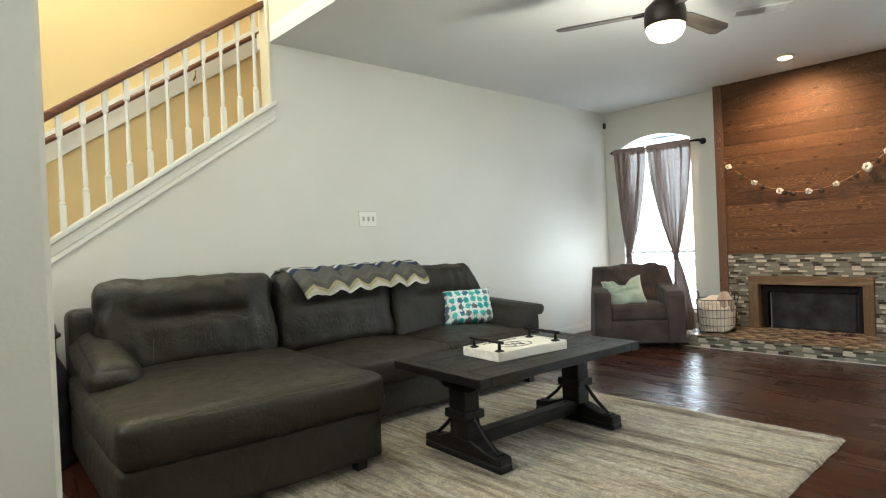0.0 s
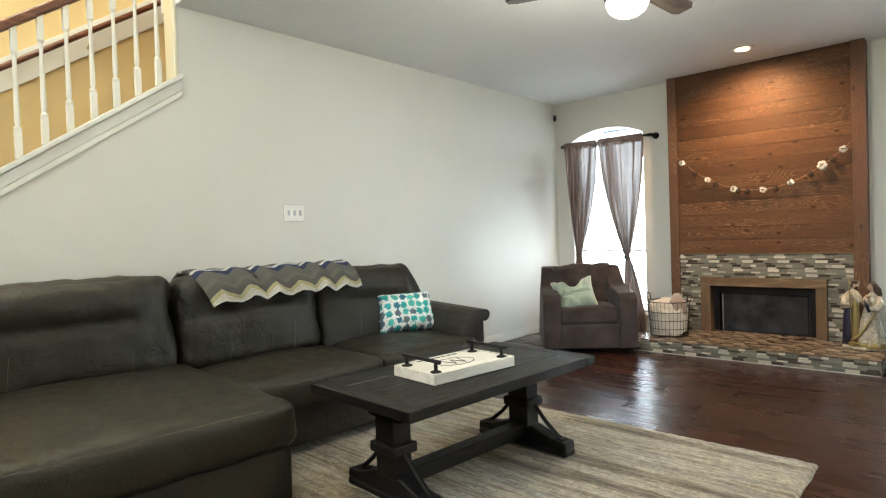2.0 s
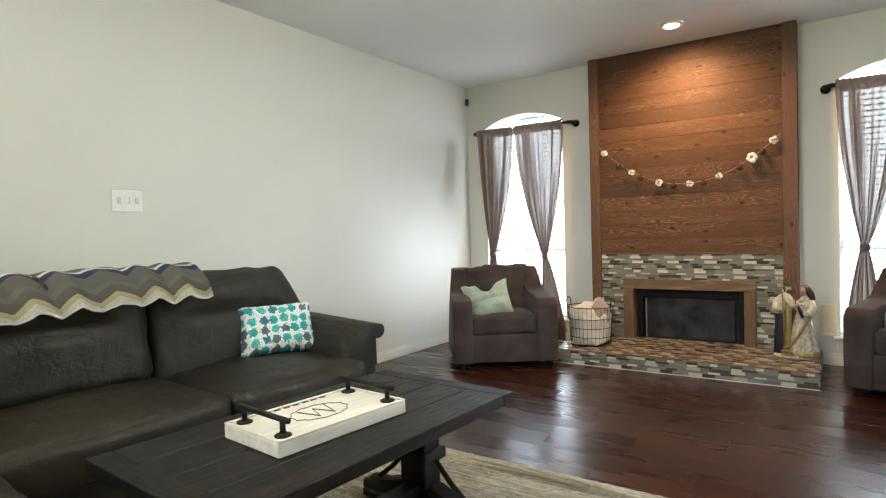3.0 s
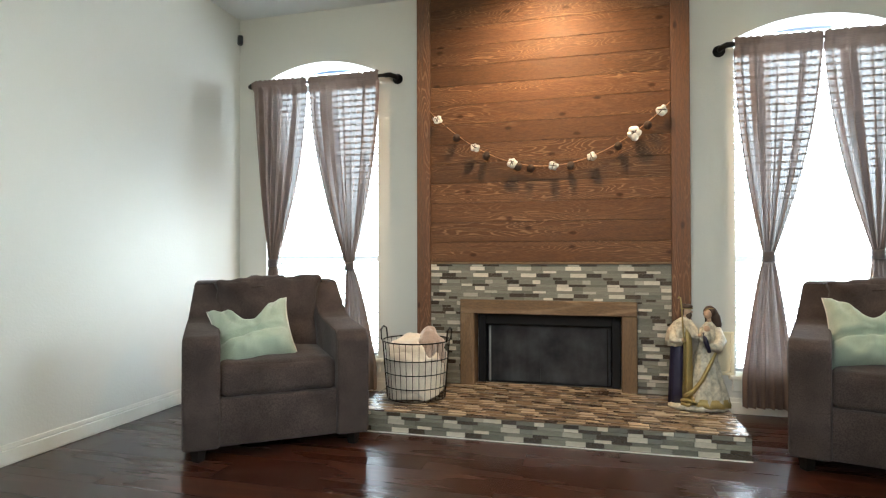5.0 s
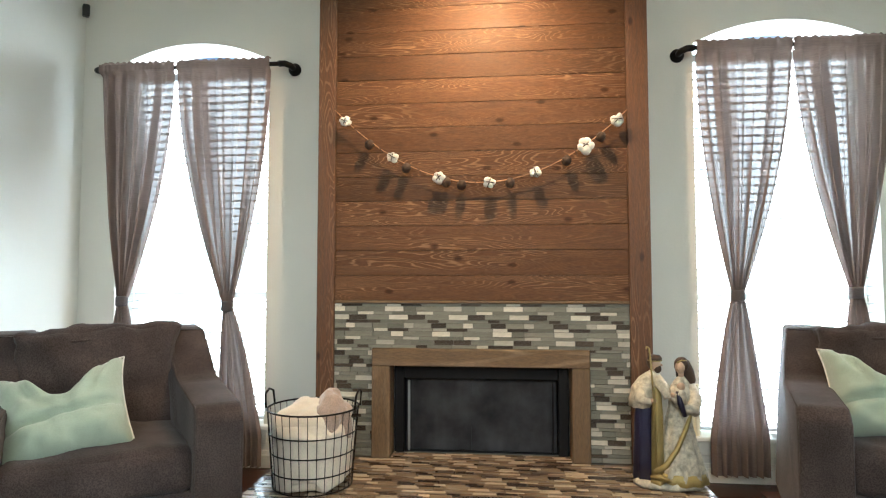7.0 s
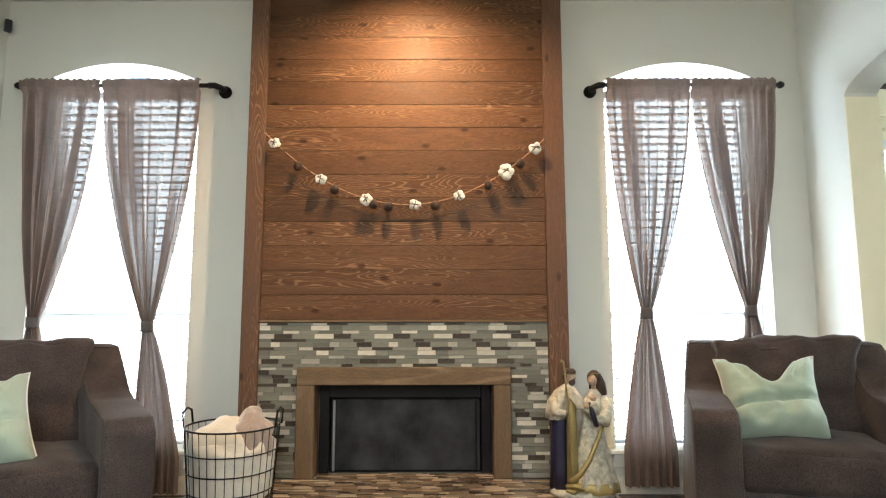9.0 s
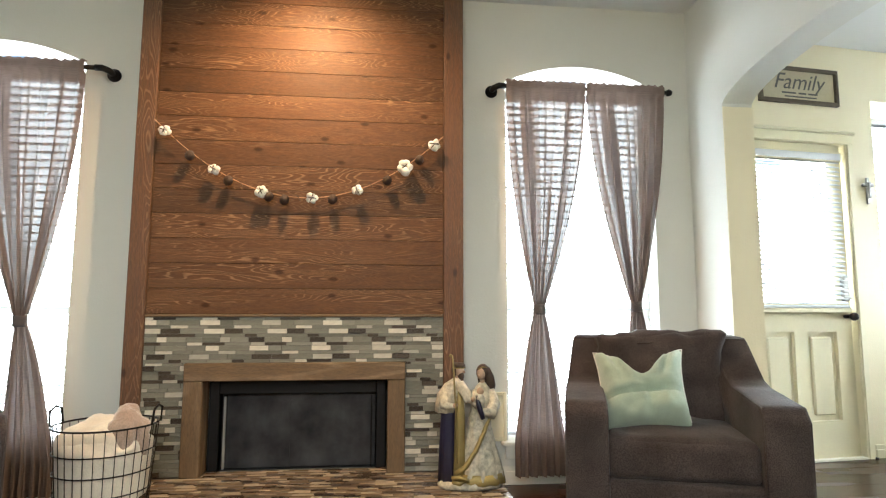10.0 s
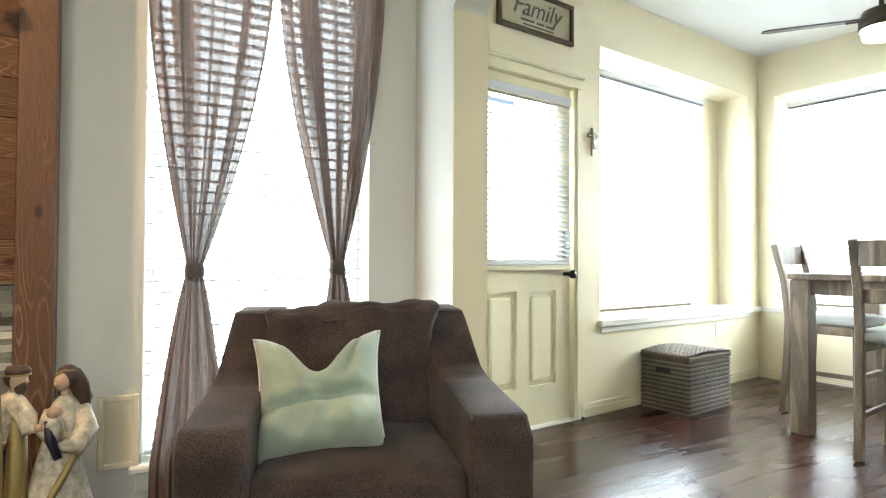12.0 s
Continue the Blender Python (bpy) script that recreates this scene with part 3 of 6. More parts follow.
box(bm, -4.25, -2.3, -2.6, -2.4, 0, 5.3), box(bm, -0.7, 0.1, -2.6, -2.4, 0, 5.3), box(bm, 1.0, 1.61, -2.6, -2.4, 0, 5.3), box(bm, 0.1, 1.0, -2.6, -2.4, 0, 2.6), box(bm, 0.1, 1.0, -2.6, -2.4, 4.4, 5.3), box(bm, -2.3, -0.7, -2.6, -2.4, 0, 2.6), box(bm, -2.3, -0.7, -2.6, -2.4, 4.4, 5.3)
structure("wall_south", bm, M_WALL, "plain plaster wall behind the walk", "wall")
structure("wall_pier", abox(-0.56, -0.39, -2.4, -0.354, 0, 5.29, 0.012), M_WALL, "short plaster wall end beside the hall", "wall")

# east wall with the arched passage
bm = bmesh.new()
EX0, EX1, AY0, AY1 = 1.44, 1.61, 4.20, 5.78
box(bm, EX0, EX1, AY1, 6.46, 0, H), box(bm, EX0, EX1, -2.4, AY0, 0, H)
box(bm, EX0, EX1, -2.4, 1.62, H, 5.3)
ac, aa = (AY0 + AY1) / 2, (AY1 - AY0) / 2
ys = [ac - aa * math.cos(k * math.pi / 28) for k in range(29)]
prism(bm, [(y, 2.03 + 0.145 * math.sqrt(max(0, 1 - ((y - ac) / aa) ** 2))) for y in ys] + [(AY1, H), (AY0, H)], 0, EX0, EX1)
structure("wall_east", bm, M_WALL, "plaster wall with a rounded archway", "wall")
structure("archway_jamb", abox(EX0 + 0.001, EX1 + 0.004, 4.14, AY0 + 0.004, 0, 2.03), M_CREAM, "cream painted end of the archway wall", "jamb")
structure("archway_jamb", abox(EX0 + 0.001, EX1 + 0.004, AY1 - 0.004, 5.84, 0, 2.03), M_CREAM, "cream painted end of the archway wall", "jamb")

bm = bmesh.new()
box(bm, -3.3, 1.5, 1.50, 6.4, H, H + 0.12), box(bm, 1.5, 6.6, -0.2, 7.6, H + 0.001, H + 0.12)
structure("ceiling", bm, M_CEIL, "white textured plaster ceiling", "ceiling")
structure("ceiling_upper", abox(-4.3, 1.7, -2.6, 3.6, 5.3, 5.4), M_CEIL, "high white ceiling over the stair hall", "ceiling")

# nook walls, in the nook's own frame: u along the wall, v outwards
nook = thing("wall_nook", "cream plaster walls of the breakfast nook", "wall", NOOK, kind="structure")
WU0, WU1, WZ0, WZ1 = 0.19, 2.10, 0.60, 2.38
CU = 2.28                                      # inner corner
bm = bmesh.new()
box(bm, -1.40, -0.905, 0, 0.14, 0, H), box(bm, -0.905, -0.045, 0, 0.14, 2.05, H)
box(bm, -0.045, WU0, 0, 0.14, 0, H), box(bm, WU0, WU1, 0, 0.36, 0, WZ0), box(bm, WU0, WU1, 0, 0.36, WZ1, H), box(bm, WU1, CU + 0.4, 0, 0.36, 0, H)
box(bm, WU0 - 0.1, WU0, 0.14, 0.42, 0, H)
part("wall", bm, M_CREAM, nook)
bm = bmesh.new()
box(bm, CU, CU + 0.36, -0.14, -0.001, 0, H), box(bm, CU, CU + 0.36, -1.85, -0.14, 0, WZ0), box(bm, CU, CU + 0.36, -1.85, -0.14, WZ1, H), box(bm, CU, CU + 0.36, -5.0, -1.85, 0, H)
part("wall", bm, M_CREAM, nook)
bm = bmesh.new()
box(bm, -1.4, CU + 0.36, -5.2, -5.0, 0, H)
part("wall", bm, M_CREAM, nook)
bm = bmesh.new()
box(bm, WU0 - 0.02, WU1 + 0.03, -0.035, 0.0, WZ0 - 0.045, WZ0 + 0.0, 0.006), box(bm, WU0 - 0.005, WU1 + 0.005, -0.018, -0.001, WZ0 - 0.085, WZ0 - 0.046, 0.005)
box(bm, CU - 0.03, CU - 0.0, -1.86, -0.04, WZ0 - 0.045, WZ0, 0.006)
box(bm, WU1 + 0.031, CU - 0.001, -0.034, -0.001, WZ0 - 0.045, WZ0, 0.004)
part("sill_trim", bm, M_TRIM, nook)
bm = bmesh.new()
for z0, z1, d in ((0.0, 0.055, 0.016), (0.0551, 0.085, 0.010)):
    box(bm, 0.012, CU - 0.02, -d, -0.001, z0, z1, 0.003), box(bm, CU - d, CU - 0.001, -5.0, -0.02, z0, z1, 0.003)
part("baseboard", bm, M_TRIMC, nook)

bm = bmesh.new()
for z0, z1, d in ((0.0, 0.07, 0.016), (0.0701, 0.095, 0.009)):
    box(bm, XW + 0.001, XW + d, -2.4, YN - 0.02, z0, z1, 0.003)
    box(bm, XW + 0.02, -1.8, YN - d, YN - 0.001, z0, z1, 0.003), box(bm, 0.24, EX0 - 0.02, YN - d, YN - 0.001, z0, z1, 0.003)
    box(bm, EX0 - d, EX0 - 0.001, AY1 + 0.001, YN - 0.001, z0, z1, 0.003), box(bm, EX0 - d, EX0 - 0.001, -2.4, AY0, z0, z1, 0.003)
structure("baseboard", bm, M_TRIM, "white moulded baseboard along the walls", "baseboard")


# ---- windows ----
def slats(parent, x0, x1, y, z0, z1, pitch, depth, tilt):
    g = bmesh.new()
    box(g, x0, x1, -depth / 2, depth / 2, -0.0026, 0.0026, 0.001)
    me = mesh_of("slat", g, M_SLAT)
    z = z0
    while z < z1:
        o = new("slat", me)
        o.parent = parent
        o.matrix_basis = pose(0, y, z, tilt + random.uniform(-1.5, 1.5), 0, 0)
        z += pitch
    for x in (x0 + 0.12, x1 - 0.12):
        part("ladder_cord", tube(bmesh.new(), [(x, y - depth / 2, z0), (x, y - depth / 2, z1)], 0.0012, 5), M_SLAT, parent)
    part("headrail", abox(x0, x1, y - 0.03, y + 0.03, z1, z1 + 0.045, 0.004), M_SLAT, parent)
    part("bottom_rail", abox(x0, x1, y - 0.025, y + 0.025, z0 - 0.035, z0 - 0.018, 0.004), M_SLAT, parent)


def frame_bars(parent, x0, x1, z0, z1, y, w, mid):
    g = bmesh.new()
    box(g, x0, x0 + w, y - 0.03, y + 0.03, z0, z1, 0.004), box(g, x1 - w, x1, y - 0.03, y + 0.03, z0, z1, 0.004)
    box(g, x0 + w, x1 - w, y - 0.03, y + 0.03, z0, z0 + w, 0.004)
    box(g, x0 + w, x1 - w, y - 0.025, y + 0.025, mid - w * 0.6, mid + w * 0.6, 0.004)
    part("window_frame", g, M_TRIM, parent)
    o = part("pane", abox(x0 + w, x1 - w, y + 0.004, y + 0.010, z0 + w, z1), M_GLASS, parent)
    o.visible_shadow = False


for i, (cx, hw) in enumerate(WIN):
    w = thing("window_%d" % (i + 1), "tall arched white window with open horizontal blinds", "window", pose(cx, 0, 0), kind="structure")
    frame_bars(w, -hw, hw, SILL, SPRING + 0.07, YN + 0.15, 0.035, 0.93)
    slats(w, -hw + 0.012, hw - 0.012, YN + 0.075, SILL + 0.06, 2.17, 0.044, 0.047, 1)
    part("window_sill", abox(-hw - 0.04, hw + 0.04, YN - 0.045, YN + 0.12, SILL - 0.012, SILL + 0.012, 0.005), M_TRIM, w)
    part("apron", abox(-hw - 0.02, hw + 0.02, YN - 0.018, YN - 0.001, SILL - 0.085, SILL - 0.0125, 0.004), M_TRIM, w)

w3 = thing("window_3", "wide white nook window with closed pale blinds", "window", NOOK, kind="structure")
frame_bars(w3, WU0, WU1 - 0.25, WZ0 + 0.03, WZ1, 0.30, 0.04, 1.28)
slats(w3, WU0 + 0.02, WU1 - 0.27, 0.235, WZ0 + 0.09, WZ1 - 0.08, 0.040, 0.046, 26)
part("side_panel", abox(WU1 - 0.249, WU1 - 0.001, 0.25, 0.358, WZ0 + 0.001, WZ1 - 0.001), M_CREAM, w3)
part("window_sill", abox(WU0 + 0.001, WU1 - 0.001, 0.0, 0.27, WZ0 + 0.001, WZ0 + 0.012), M_TRIM, w3)
w4 = thing("window_4", "wide white nook window beside the corner", "window", NOOK @ pose(CU, 0, 0, 0, 0, -90), kind="structure")
frame_bars(w4, 0.14, 1.85, WZ0 + 0.03, WZ1, 0.30, 0.04, 1.28)
slats(w4, 0.16, 1.83, 0.20, WZ0 + 0.09, WZ1 - 0.08, 0.040, 0.046, 26)
part("window_sill", abox(0.141, 1.849, 0.0, 0.27, WZ0 + 0.001, WZ0 + 0.012), M_TRIM, w4)
w5 = thing("window_5", "high hall window behind the walk", "window", pose(-1.5, -2.4, 0, 0, 0, 180), kind="structure")
frame_bars(w5, -0.8, 0.8, 2.6, 4.4, 0.1, 0.05, 3.5)
# unseen opening, added only to carry the fill light for the pier
w6 = thing("window_6", "high hall window behind the walk", "window", pose(0.55, -2.4, 0, 0, 0, 180), kind="structure")
frame_bars(w6, -0.45, 0.45, 2.6, 4.4, 0.1, 0.05, 3.5)

# ---- nook door ----
door = thing("door_1", "cream half-glazed panel door with a closed white blind", "door", NOOK, kind="structure")
D0, D1 = -0.87, -0.075
bm = bmesh.new()
box(bm, D0, D0 + 0.12, 0.02, 0.065, 0.012, 2.048), box(bm, D1 - 0.12, D1, 0.02, 0.065, 0.012, 2.048)
box(bm, D0 + 0.12, D1 - 0.12, 0.02, 0.065, 0.012, 0.24), box(bm, D0 + 0.12, D1 - 0.12, 0.02, 0.065, 0.80, 1.0), box(bm, D0 + 0.12, D1 - 0.12, 0.02, 0.065, 1.93, 2.048)
box(bm, (D0 + D1) / 2 - 0.05, (D0 + D1) / 2 + 0.05, 0.02, 0.065, 0.24, 0.80)
part("leaf", bm, M_TRIMC, door)
for a, b in ((D0 + 0.12, (D0 + D1) / 2 - 0.05), ((D0 + D1) / 2 + 0.05, D1 - 0.12)):
    g = abox(a, b, 0.045, 0.06, 0.24, 0.80)
    box(g, a + 0.03, b - 0.03, 0.026, 0.045, 0.27, 0.77, 0.012)
    part("door_panel", g, M_TRIMC, door)
o = part("pane", abox(D0 + 0.12, D1 - 0.12, 0.045, 0.051, 1.0, 1.93), M_GLASS, door)
o.visible_shadow = False
slats(door, D0 + 0.03, D1 - 0.05, -0.005, 0.99, 1.93, 0.030, 0.033, 30)
part("blind_valance", abox(D0 + 0.02, D1 - 0.03, -0.03, 0.018, 1.925, 1.985, 0.004), M_TRIMC, door)
part("blind_shelf", abox(D0 + 0.02, D1 - 0.03, -0.025, 0.019, 0.925, 0.955, 0.004), M_TRIMC, door)
g = tube(bmesh.new(), [(D1 - 0.05, 0.02, 0.90), (D1 - 0.05, -0.04, 0.90)], 0.012)
ball(g, (D1 - 0.05, -0.05, 0.90), 0.027)
lathe(g, [(0.028, 0), (0.028, 0.008)], (0, 0, 0), 14)
part("door_handle", g, M_BLACKP, door, "dark bronze knob", True)
g = abox(D1 - 0.075, D1 - 0.025, -0.012, 0.019, 1.0, 1.17, 0.006)
for k in range(4):
    box(g, D1 - 0.082, D1 - 0.018, -0.02, -0.012, 1.015 + 0.04 * k, 1.03 + 0.04 * k, 0.003)
part("keypad_lock", g, M_STEEL, door, "steel keypad lock")
bm = bmesh.new()
for a, b in ((D0 - 0.085, D0 - 0.01), (D1 + 0.01, D1 + 0.075)):
    box(bm, a, b, -0.016, -0.001, 0, 2.05, 0.004), box(bm, a + 0.012, b - 0.012, -0.024, -0.0161, 0, 2.05, 0.003)
box(bm, D0 - 0.085, D1 + 0.075, -0.018, -0.001, 2.0505, 2.115, 0.004), box(bm, D0 - 0.10, D1 + 0.09, -0.034, -0.001, 2.1155, 2.135, 0.006)
part("casing", bm, M_TRIMC, door)
part("threshold", abox(D0 - 0.01, D1 + 0.01, -0.02, 0.1, 0.001, 0.012), M_TRIM, door)

# ---- staircase ----
stair = thing("staircase", "white staircase with turned balusters and mahogany rail", "staircase", pose(XW, 0, 0))
bm = bmesh.new()
for k in range(22):
    y0 = -2.0 + 0.25 * k
    if y0 < 3.1:
        box(bm, -0.96, -0.125, y0, y0 + 0.28, 0.185 * k - 0.85, 0.185 * k - 0.66, 0.004)
part("tread", bm, M_RAIL, stair)


def along(y0, y1, up0, up1, x0, x1, bevel=0.004):
    g = bmesh.new()
    return prism(g, [(y0, slope(y0) + up0), (y1, slope(y1) + up0), (y1, slope(y1) + up1), (y0, slope(y0) + up1)], 0, x0, x1, bevel)


part("cap", along(-1.35, 1.53, 0.0, 0.035, -0.14, 0.03), M_TRIM, stair)
part("skirt", along(-1.35, 1.525, -0.075, -0.001, 0.001, 0.016), M_WALL, stair)
# white paint on the bead stands in for the skirt's shading line
part("bead", along(-1.35, 1.52, -0.115, -0.0755, 0.001, 0.014), M_TRIM, stair)
part("end_trim", abox(-0.125, 0.014, 1.478, 1.4995, slope(1.48) + 0.03, 3.4, 0.003), M_TRIMC, stair)
rail_up = lambda y: 1.951 + 0.717 * y
g = prism(bmesh.new(), [(-1.35, rail_up(-1.35)), (1.49, rail_up(1.49)), (1.49, rail_up(1.49) + 0.062), (-1.35, rail_up(-1.35) + 0.062)], 0, -0.09, -0.02, 0.016, 3)
part("handrail", g, M_RAIL, stair, "mahogany handrail", True)
baluster = bmesh.new()
BH = 0.80
box(baluster, -0.017, 0.017, -0.017, 0.017, 0.0, 0.17, 0.002)
lathe(baluster, [(0.017, 0.17), (0.021, 0.185), (0.011, 0.20), (0.015, 0.23), (0.012, 0.40), (0.010, 0.58), (0.014, 0.61), (0.010, 0.625), (0.016, 0.64)], (0, 0, 0), 10)
box(baluster, -0.016, 0.016, -0.016, 0.016, 0.64, BH + 0.02, 0.002)
bal = mesh_of("baluster", baluster, M_TRIM)
for k in range(21):
    y = 1.40 - 0.128 * k
    o = new("baluster", bal)
    o.parent = stair
    o.matrix_basis = pose(-0.055, y, slope(y) + 0.03) @ Matrix.Diagonal((1, 1, (rail_up(y) - slope(y) - 0.02) / BH, 1))
wallrail = thing("wall_handrail", "mahogany handrail on a white wall board", "handrail", pose(-4.08, 0, 0))
band = lambda y: 2.055 + 0.675 * (y - 0.26)
g = prism(bmesh.new(), [(-1.5, band(-1.5) - 0.14), (3.3, band(3.3) - 0.14), (3.3, band(3.3) + 0.09), (-1.5, band(-1.5) + 0.09)], 0, 0.001, 0.02, 0.003)
part("board", g, M_TRIM, wallrail, "white painted board")
part("rail", tube(bmesh.new(), [(0.075, -1.4, band(-1.4) + 0.02), (0.075, 3.2, band(3.2) + 0.02)], 0.021, 12), M_RAIL, wallrail, "", True)
for y in (-0.2, 1.27, 2.6):
    part("bracket", tube(bmesh.new(), [(0.02, y, band(y) - 0.09), (0.06, y, band(y) - 0.075), (0.075, y, band(y) - 0.02)], 0.008, 8), M_BRASS, wallrail, "brass bracket", True)

# ---- fireplace ----
fire = thing("fireplace", "stained pine fireplace panelling with mosaic tile surround", "fireplace", pose(0, 0, 0))
PX0, PX1, PY = -1.64, 0.055, 5.97
part("post", abox(PX0, PX0 + 0.092, PY, YN - 0.001, 0.118, H - 0.002, 0.003), M_POST, fire)
part("post", abox(PX1 - 0.105, PX1, PY, YN - 0.001, 0.118, H - 0.002, 0.003), M_POST, fire)
part("backing", abox(PX0 + 0.092, PX1 - 0.105, YN - 0.02, YN - 0.001, 0.60, H - 0.003), M_GAP, fire)
ZP0, ph = 0.912, 0.1285
for k in range(15):
    part("plank", abox(PX0 + 0.0935, PX1 - 0.1065, PY + 0.016 + random.uniform(0, 0.002), YN - 0.021, ZP0 + k * ph + 0.0008, min(H - 0.003, ZP0 + (k + 1) * ph - 0.0008), 0.0015), M_PANEL, fire)
part("tile_trim", abox(PX0 + 0.093, PX1 - 0.106, PY + 0.004, PY + 0.03, ZP0 - 0.014, ZP0 - 0.001, 0.002), M_OAK, fire)
MX0, MX1, MZ0, MZ1, HT = PX0 + 0.0935, PX1 - 0.1065, 0.118, ZP0 - 0.016, 0.118
OX0, OX1, OZ = -1.343, -0.249, 0.668
bm = bmesh.new()
box(bm, MX0, OX0, PY + 0.018, YN - 0.021, MZ0, MZ1), box(bm, OX1, MX1, PY + 0.018, YN - 0.021, MZ0, MZ1), box(bm, OX0, OX1, PY + 0.018, YN - 0.021, OZ, MZ1)
part("tile_backing", bm, M_GROUT, fire)
part("lintel", abox(OX0, OX1, PY - 0.012, YN - 0.03, FB[2], OZ, 0.004), M_OAK, fire, "weathered oak lintel")
part("jamb", abox(OX0, FB[0], PY - 0.012, YN - 0.03, HT, FB[2] - 0.0005, 0.004), M_OAKV, fire)
part("jamb", abox(FB[1], OX1, PY - 0.012, YN - 0.03, HT, FB[2] - 0.0005, 0.004), M_OAKV, fire)
bm = bmesh.new()
F0, F1 = FB[0] - 0.0, FB[1] + 0.0
box(bm, F0 - 0.1, F0, YN + 0.2, 6.62, 0, 0.75), box(bm, F1, F1 + 0.1, YN + 0.2, 6.62, 0, 0.75), box(bm, F0 - 0.1, F1 + 0.1, 6.62, 6.7, 0, 0.75), box(bm, F0, F1, YN + 0.2, 6.62, 0.66, 0.75), box(bm, F0, F1, YN, 6.62, 0.05, 0.116)
box(bm, F0 + 0.001, F0 + 0.006, YN - 0.03, YN + 0.2, HT, FB[2]), box(bm, F1 - 0.006, F1 - 0.001, YN - 0.03, YN + 0.2, HT, FB[2])
part("firebox", bm, M_SOOT, fire, "soot-black firebox")
a, b, c = F0 + 0.007, F1 - 0.007, FB[2] - 0.003
for p, q, r in ((a, a + 0.05, HT), (b - 0.05, b, HT), (a + 0.0502, b - 0.0502, c - 0.075)):
    part("metal_surround", abox(p, q, YN - 0.05, YN - 0.03, r, c, 0.003), M_IRON, fire)
for x0, x1 in ((a + 0.055, a + 0.40), (a + 0.401, b - 0.055)):
    g = bmesh.new()
    n = 60
    vs = [[g.verts.new((x0 + (x1 - x0) * k / n, YN + 0.001 * math.sin(k * 0.9), z)) for z in (HT + 0.005, c - 0.08)] for k in range(n + 1)]
    for p, q in zip(vs, vs[1:]):
        g.faces.new((p[0], q[0], q[1], p[1]))
    ms = part("screen", g, M_MESH, fire, "fine black mesh curtain")
    sd = ms.modifiers.new("thick", "SOLIDIFY")
    sd.thickness = 0.002
part("screen_edge", abox(a + 0.066, a + 0.078, YN - 0.027, YN - 0.018, HT + 0.004, c - 0.09, 0.002), M_STEEL, fire)
part("screen_edge", abox(b - 0.08, b - 0.072, YN - 0.027, YN - 0.018, HT + 0.004, c - 0.09, 0.002), M_IRON, fire)

# ---- hearth ----
HX0, HX1, HY = -1.775, 0.205, 5.235
hearth = thing("hearth", "raised hearth clad in glossy brown mosaic strips", "hearth", pose(0, 0, 0))
bm = bmesh.new()
box(bm, HX0 + 0.006, HX1 - 0.006, HY + 0.006, YN - 0.003, 0.0, HT - 0.006)
part("core", bm, M_GROUT, hearth)

# ---- ceiling fittings ----
fan = thing("ceiling_fan", "bronze ceiling fan with dark blades and lit globe", "ceiling fan", pose(-0.63, 2.865, H))
part("canopy", lathe(bmesh.new(), [(0.03, -0.07), (0.06, -0.05), (0.07, -0.02), (0.07, -0.001)], n=24), M_BRONZE, fan, "", True)
part("downrod", tube(bmesh.new(), [(0, 0, -0.17), (0, 0, -0.06)], 0.013, 10), M_BRONZE, fan, "", True)
part("motor", lathe(bmesh.new(), [(0.03, -0.16), (0.075, -0.18), (0.115, -0.215), (0.122, -0.25), (0.122, -0.315), (0.115, -0.33)], n=28), M_BRONZE, fan, "", True)
part("globe", lathe(bmesh.new(), [(0.112, -0.331), (0.112, -0.35), (0.095, -0.385), (0.06, -0.408), (0.01, -0.415)], n=28), M_LAMP, fan, "lit frosted glass globe", True)


def blade(parent, ang, r0, r1):
    g = bmesh.new()
    prism(g, [(r0, -0.045), (r0 + 0.08, -0.062), (r1 - 0.05, -0.075), (r1, -0.045), (r1, 0.04), (r1 - 0.05, 0.062), (r0, 0.045)], 2, -0.004, 0.004, 0.002)
    o = part("blade", g, M_BLADE, parent)
    o.matrix_basis = pose(0, 0, -0.235, 0, 0, ang) @ pose(0, 0, 0, -11)
    h = part("blade_iron", tube(bmesh.new(), [(0.09, 0, -0.235), (r0 + 0.06, 0, -0.238)], 0.014, 8), M_BRONZE, parent)
    h.matrix_basis = pose(0, 0, 0, 0, 0, ang)


for ang in (204, 84, 324):
    blade(fan, ang, 0.13, 0.66)
can = thing("recessed_light", "white recessed ceiling spotlight, lit", "ceiling light", pose(-0.76, 5.45, H))
g = lathe(bmesh.new(), [(0.062, -0.012), (0.092, -0.008), (0.095, -0.001)], n=28)
part("trim_ring", g, M_TRIM, can, "", True)
part("lens", lathe(bmesh.new(), [(0.055, -0.020), (0.06, -0.0125)], n=24), M_LAMP2, can, "lit lamp", True)
vent = thing("ceiling_vent", "white slatted ceiling air vent", "vent", pose(-0.48, 4.02, H, 0, 0, 27))
g = bmesh.new()
box(g, -0.19, 0.19, -0.085, -0.065, -0.012, -0.001), box(g, -0.19, 0.19, 0.065, 0.085, -0.012, -0.001), box(g, -0.19, -0.17, -0.065, 0.065, -0.012, -0.001), box(g, 0.17, 0.19, -0.065, 0.065, -0.012, -0.001)
part("frame", g, M_CEIL, vent)
# black sheet puts the shade of the duct behind the slats into colour
part("backing", abox(-0.17, 0.17, -0.065, 0.065, -0.003, -0.001), M_BLACKP, vent)
for k in range(22):
    o = part("slat", abox(-0.0015, 0.0015, -0.064, 0.064, -0.008, 0.004), M_PLATE, vent)
    o.matrix_basis = pose(-0.16 + 0.0152 * k, 0, -0.006, 0, 50 if k < 13 else -50, 0)
fan2 = thing("ceiling_fan", "ceiling fan with thin blades and lit globe in the nook", "ceiling fan", pose(4.36, 5.46, H))
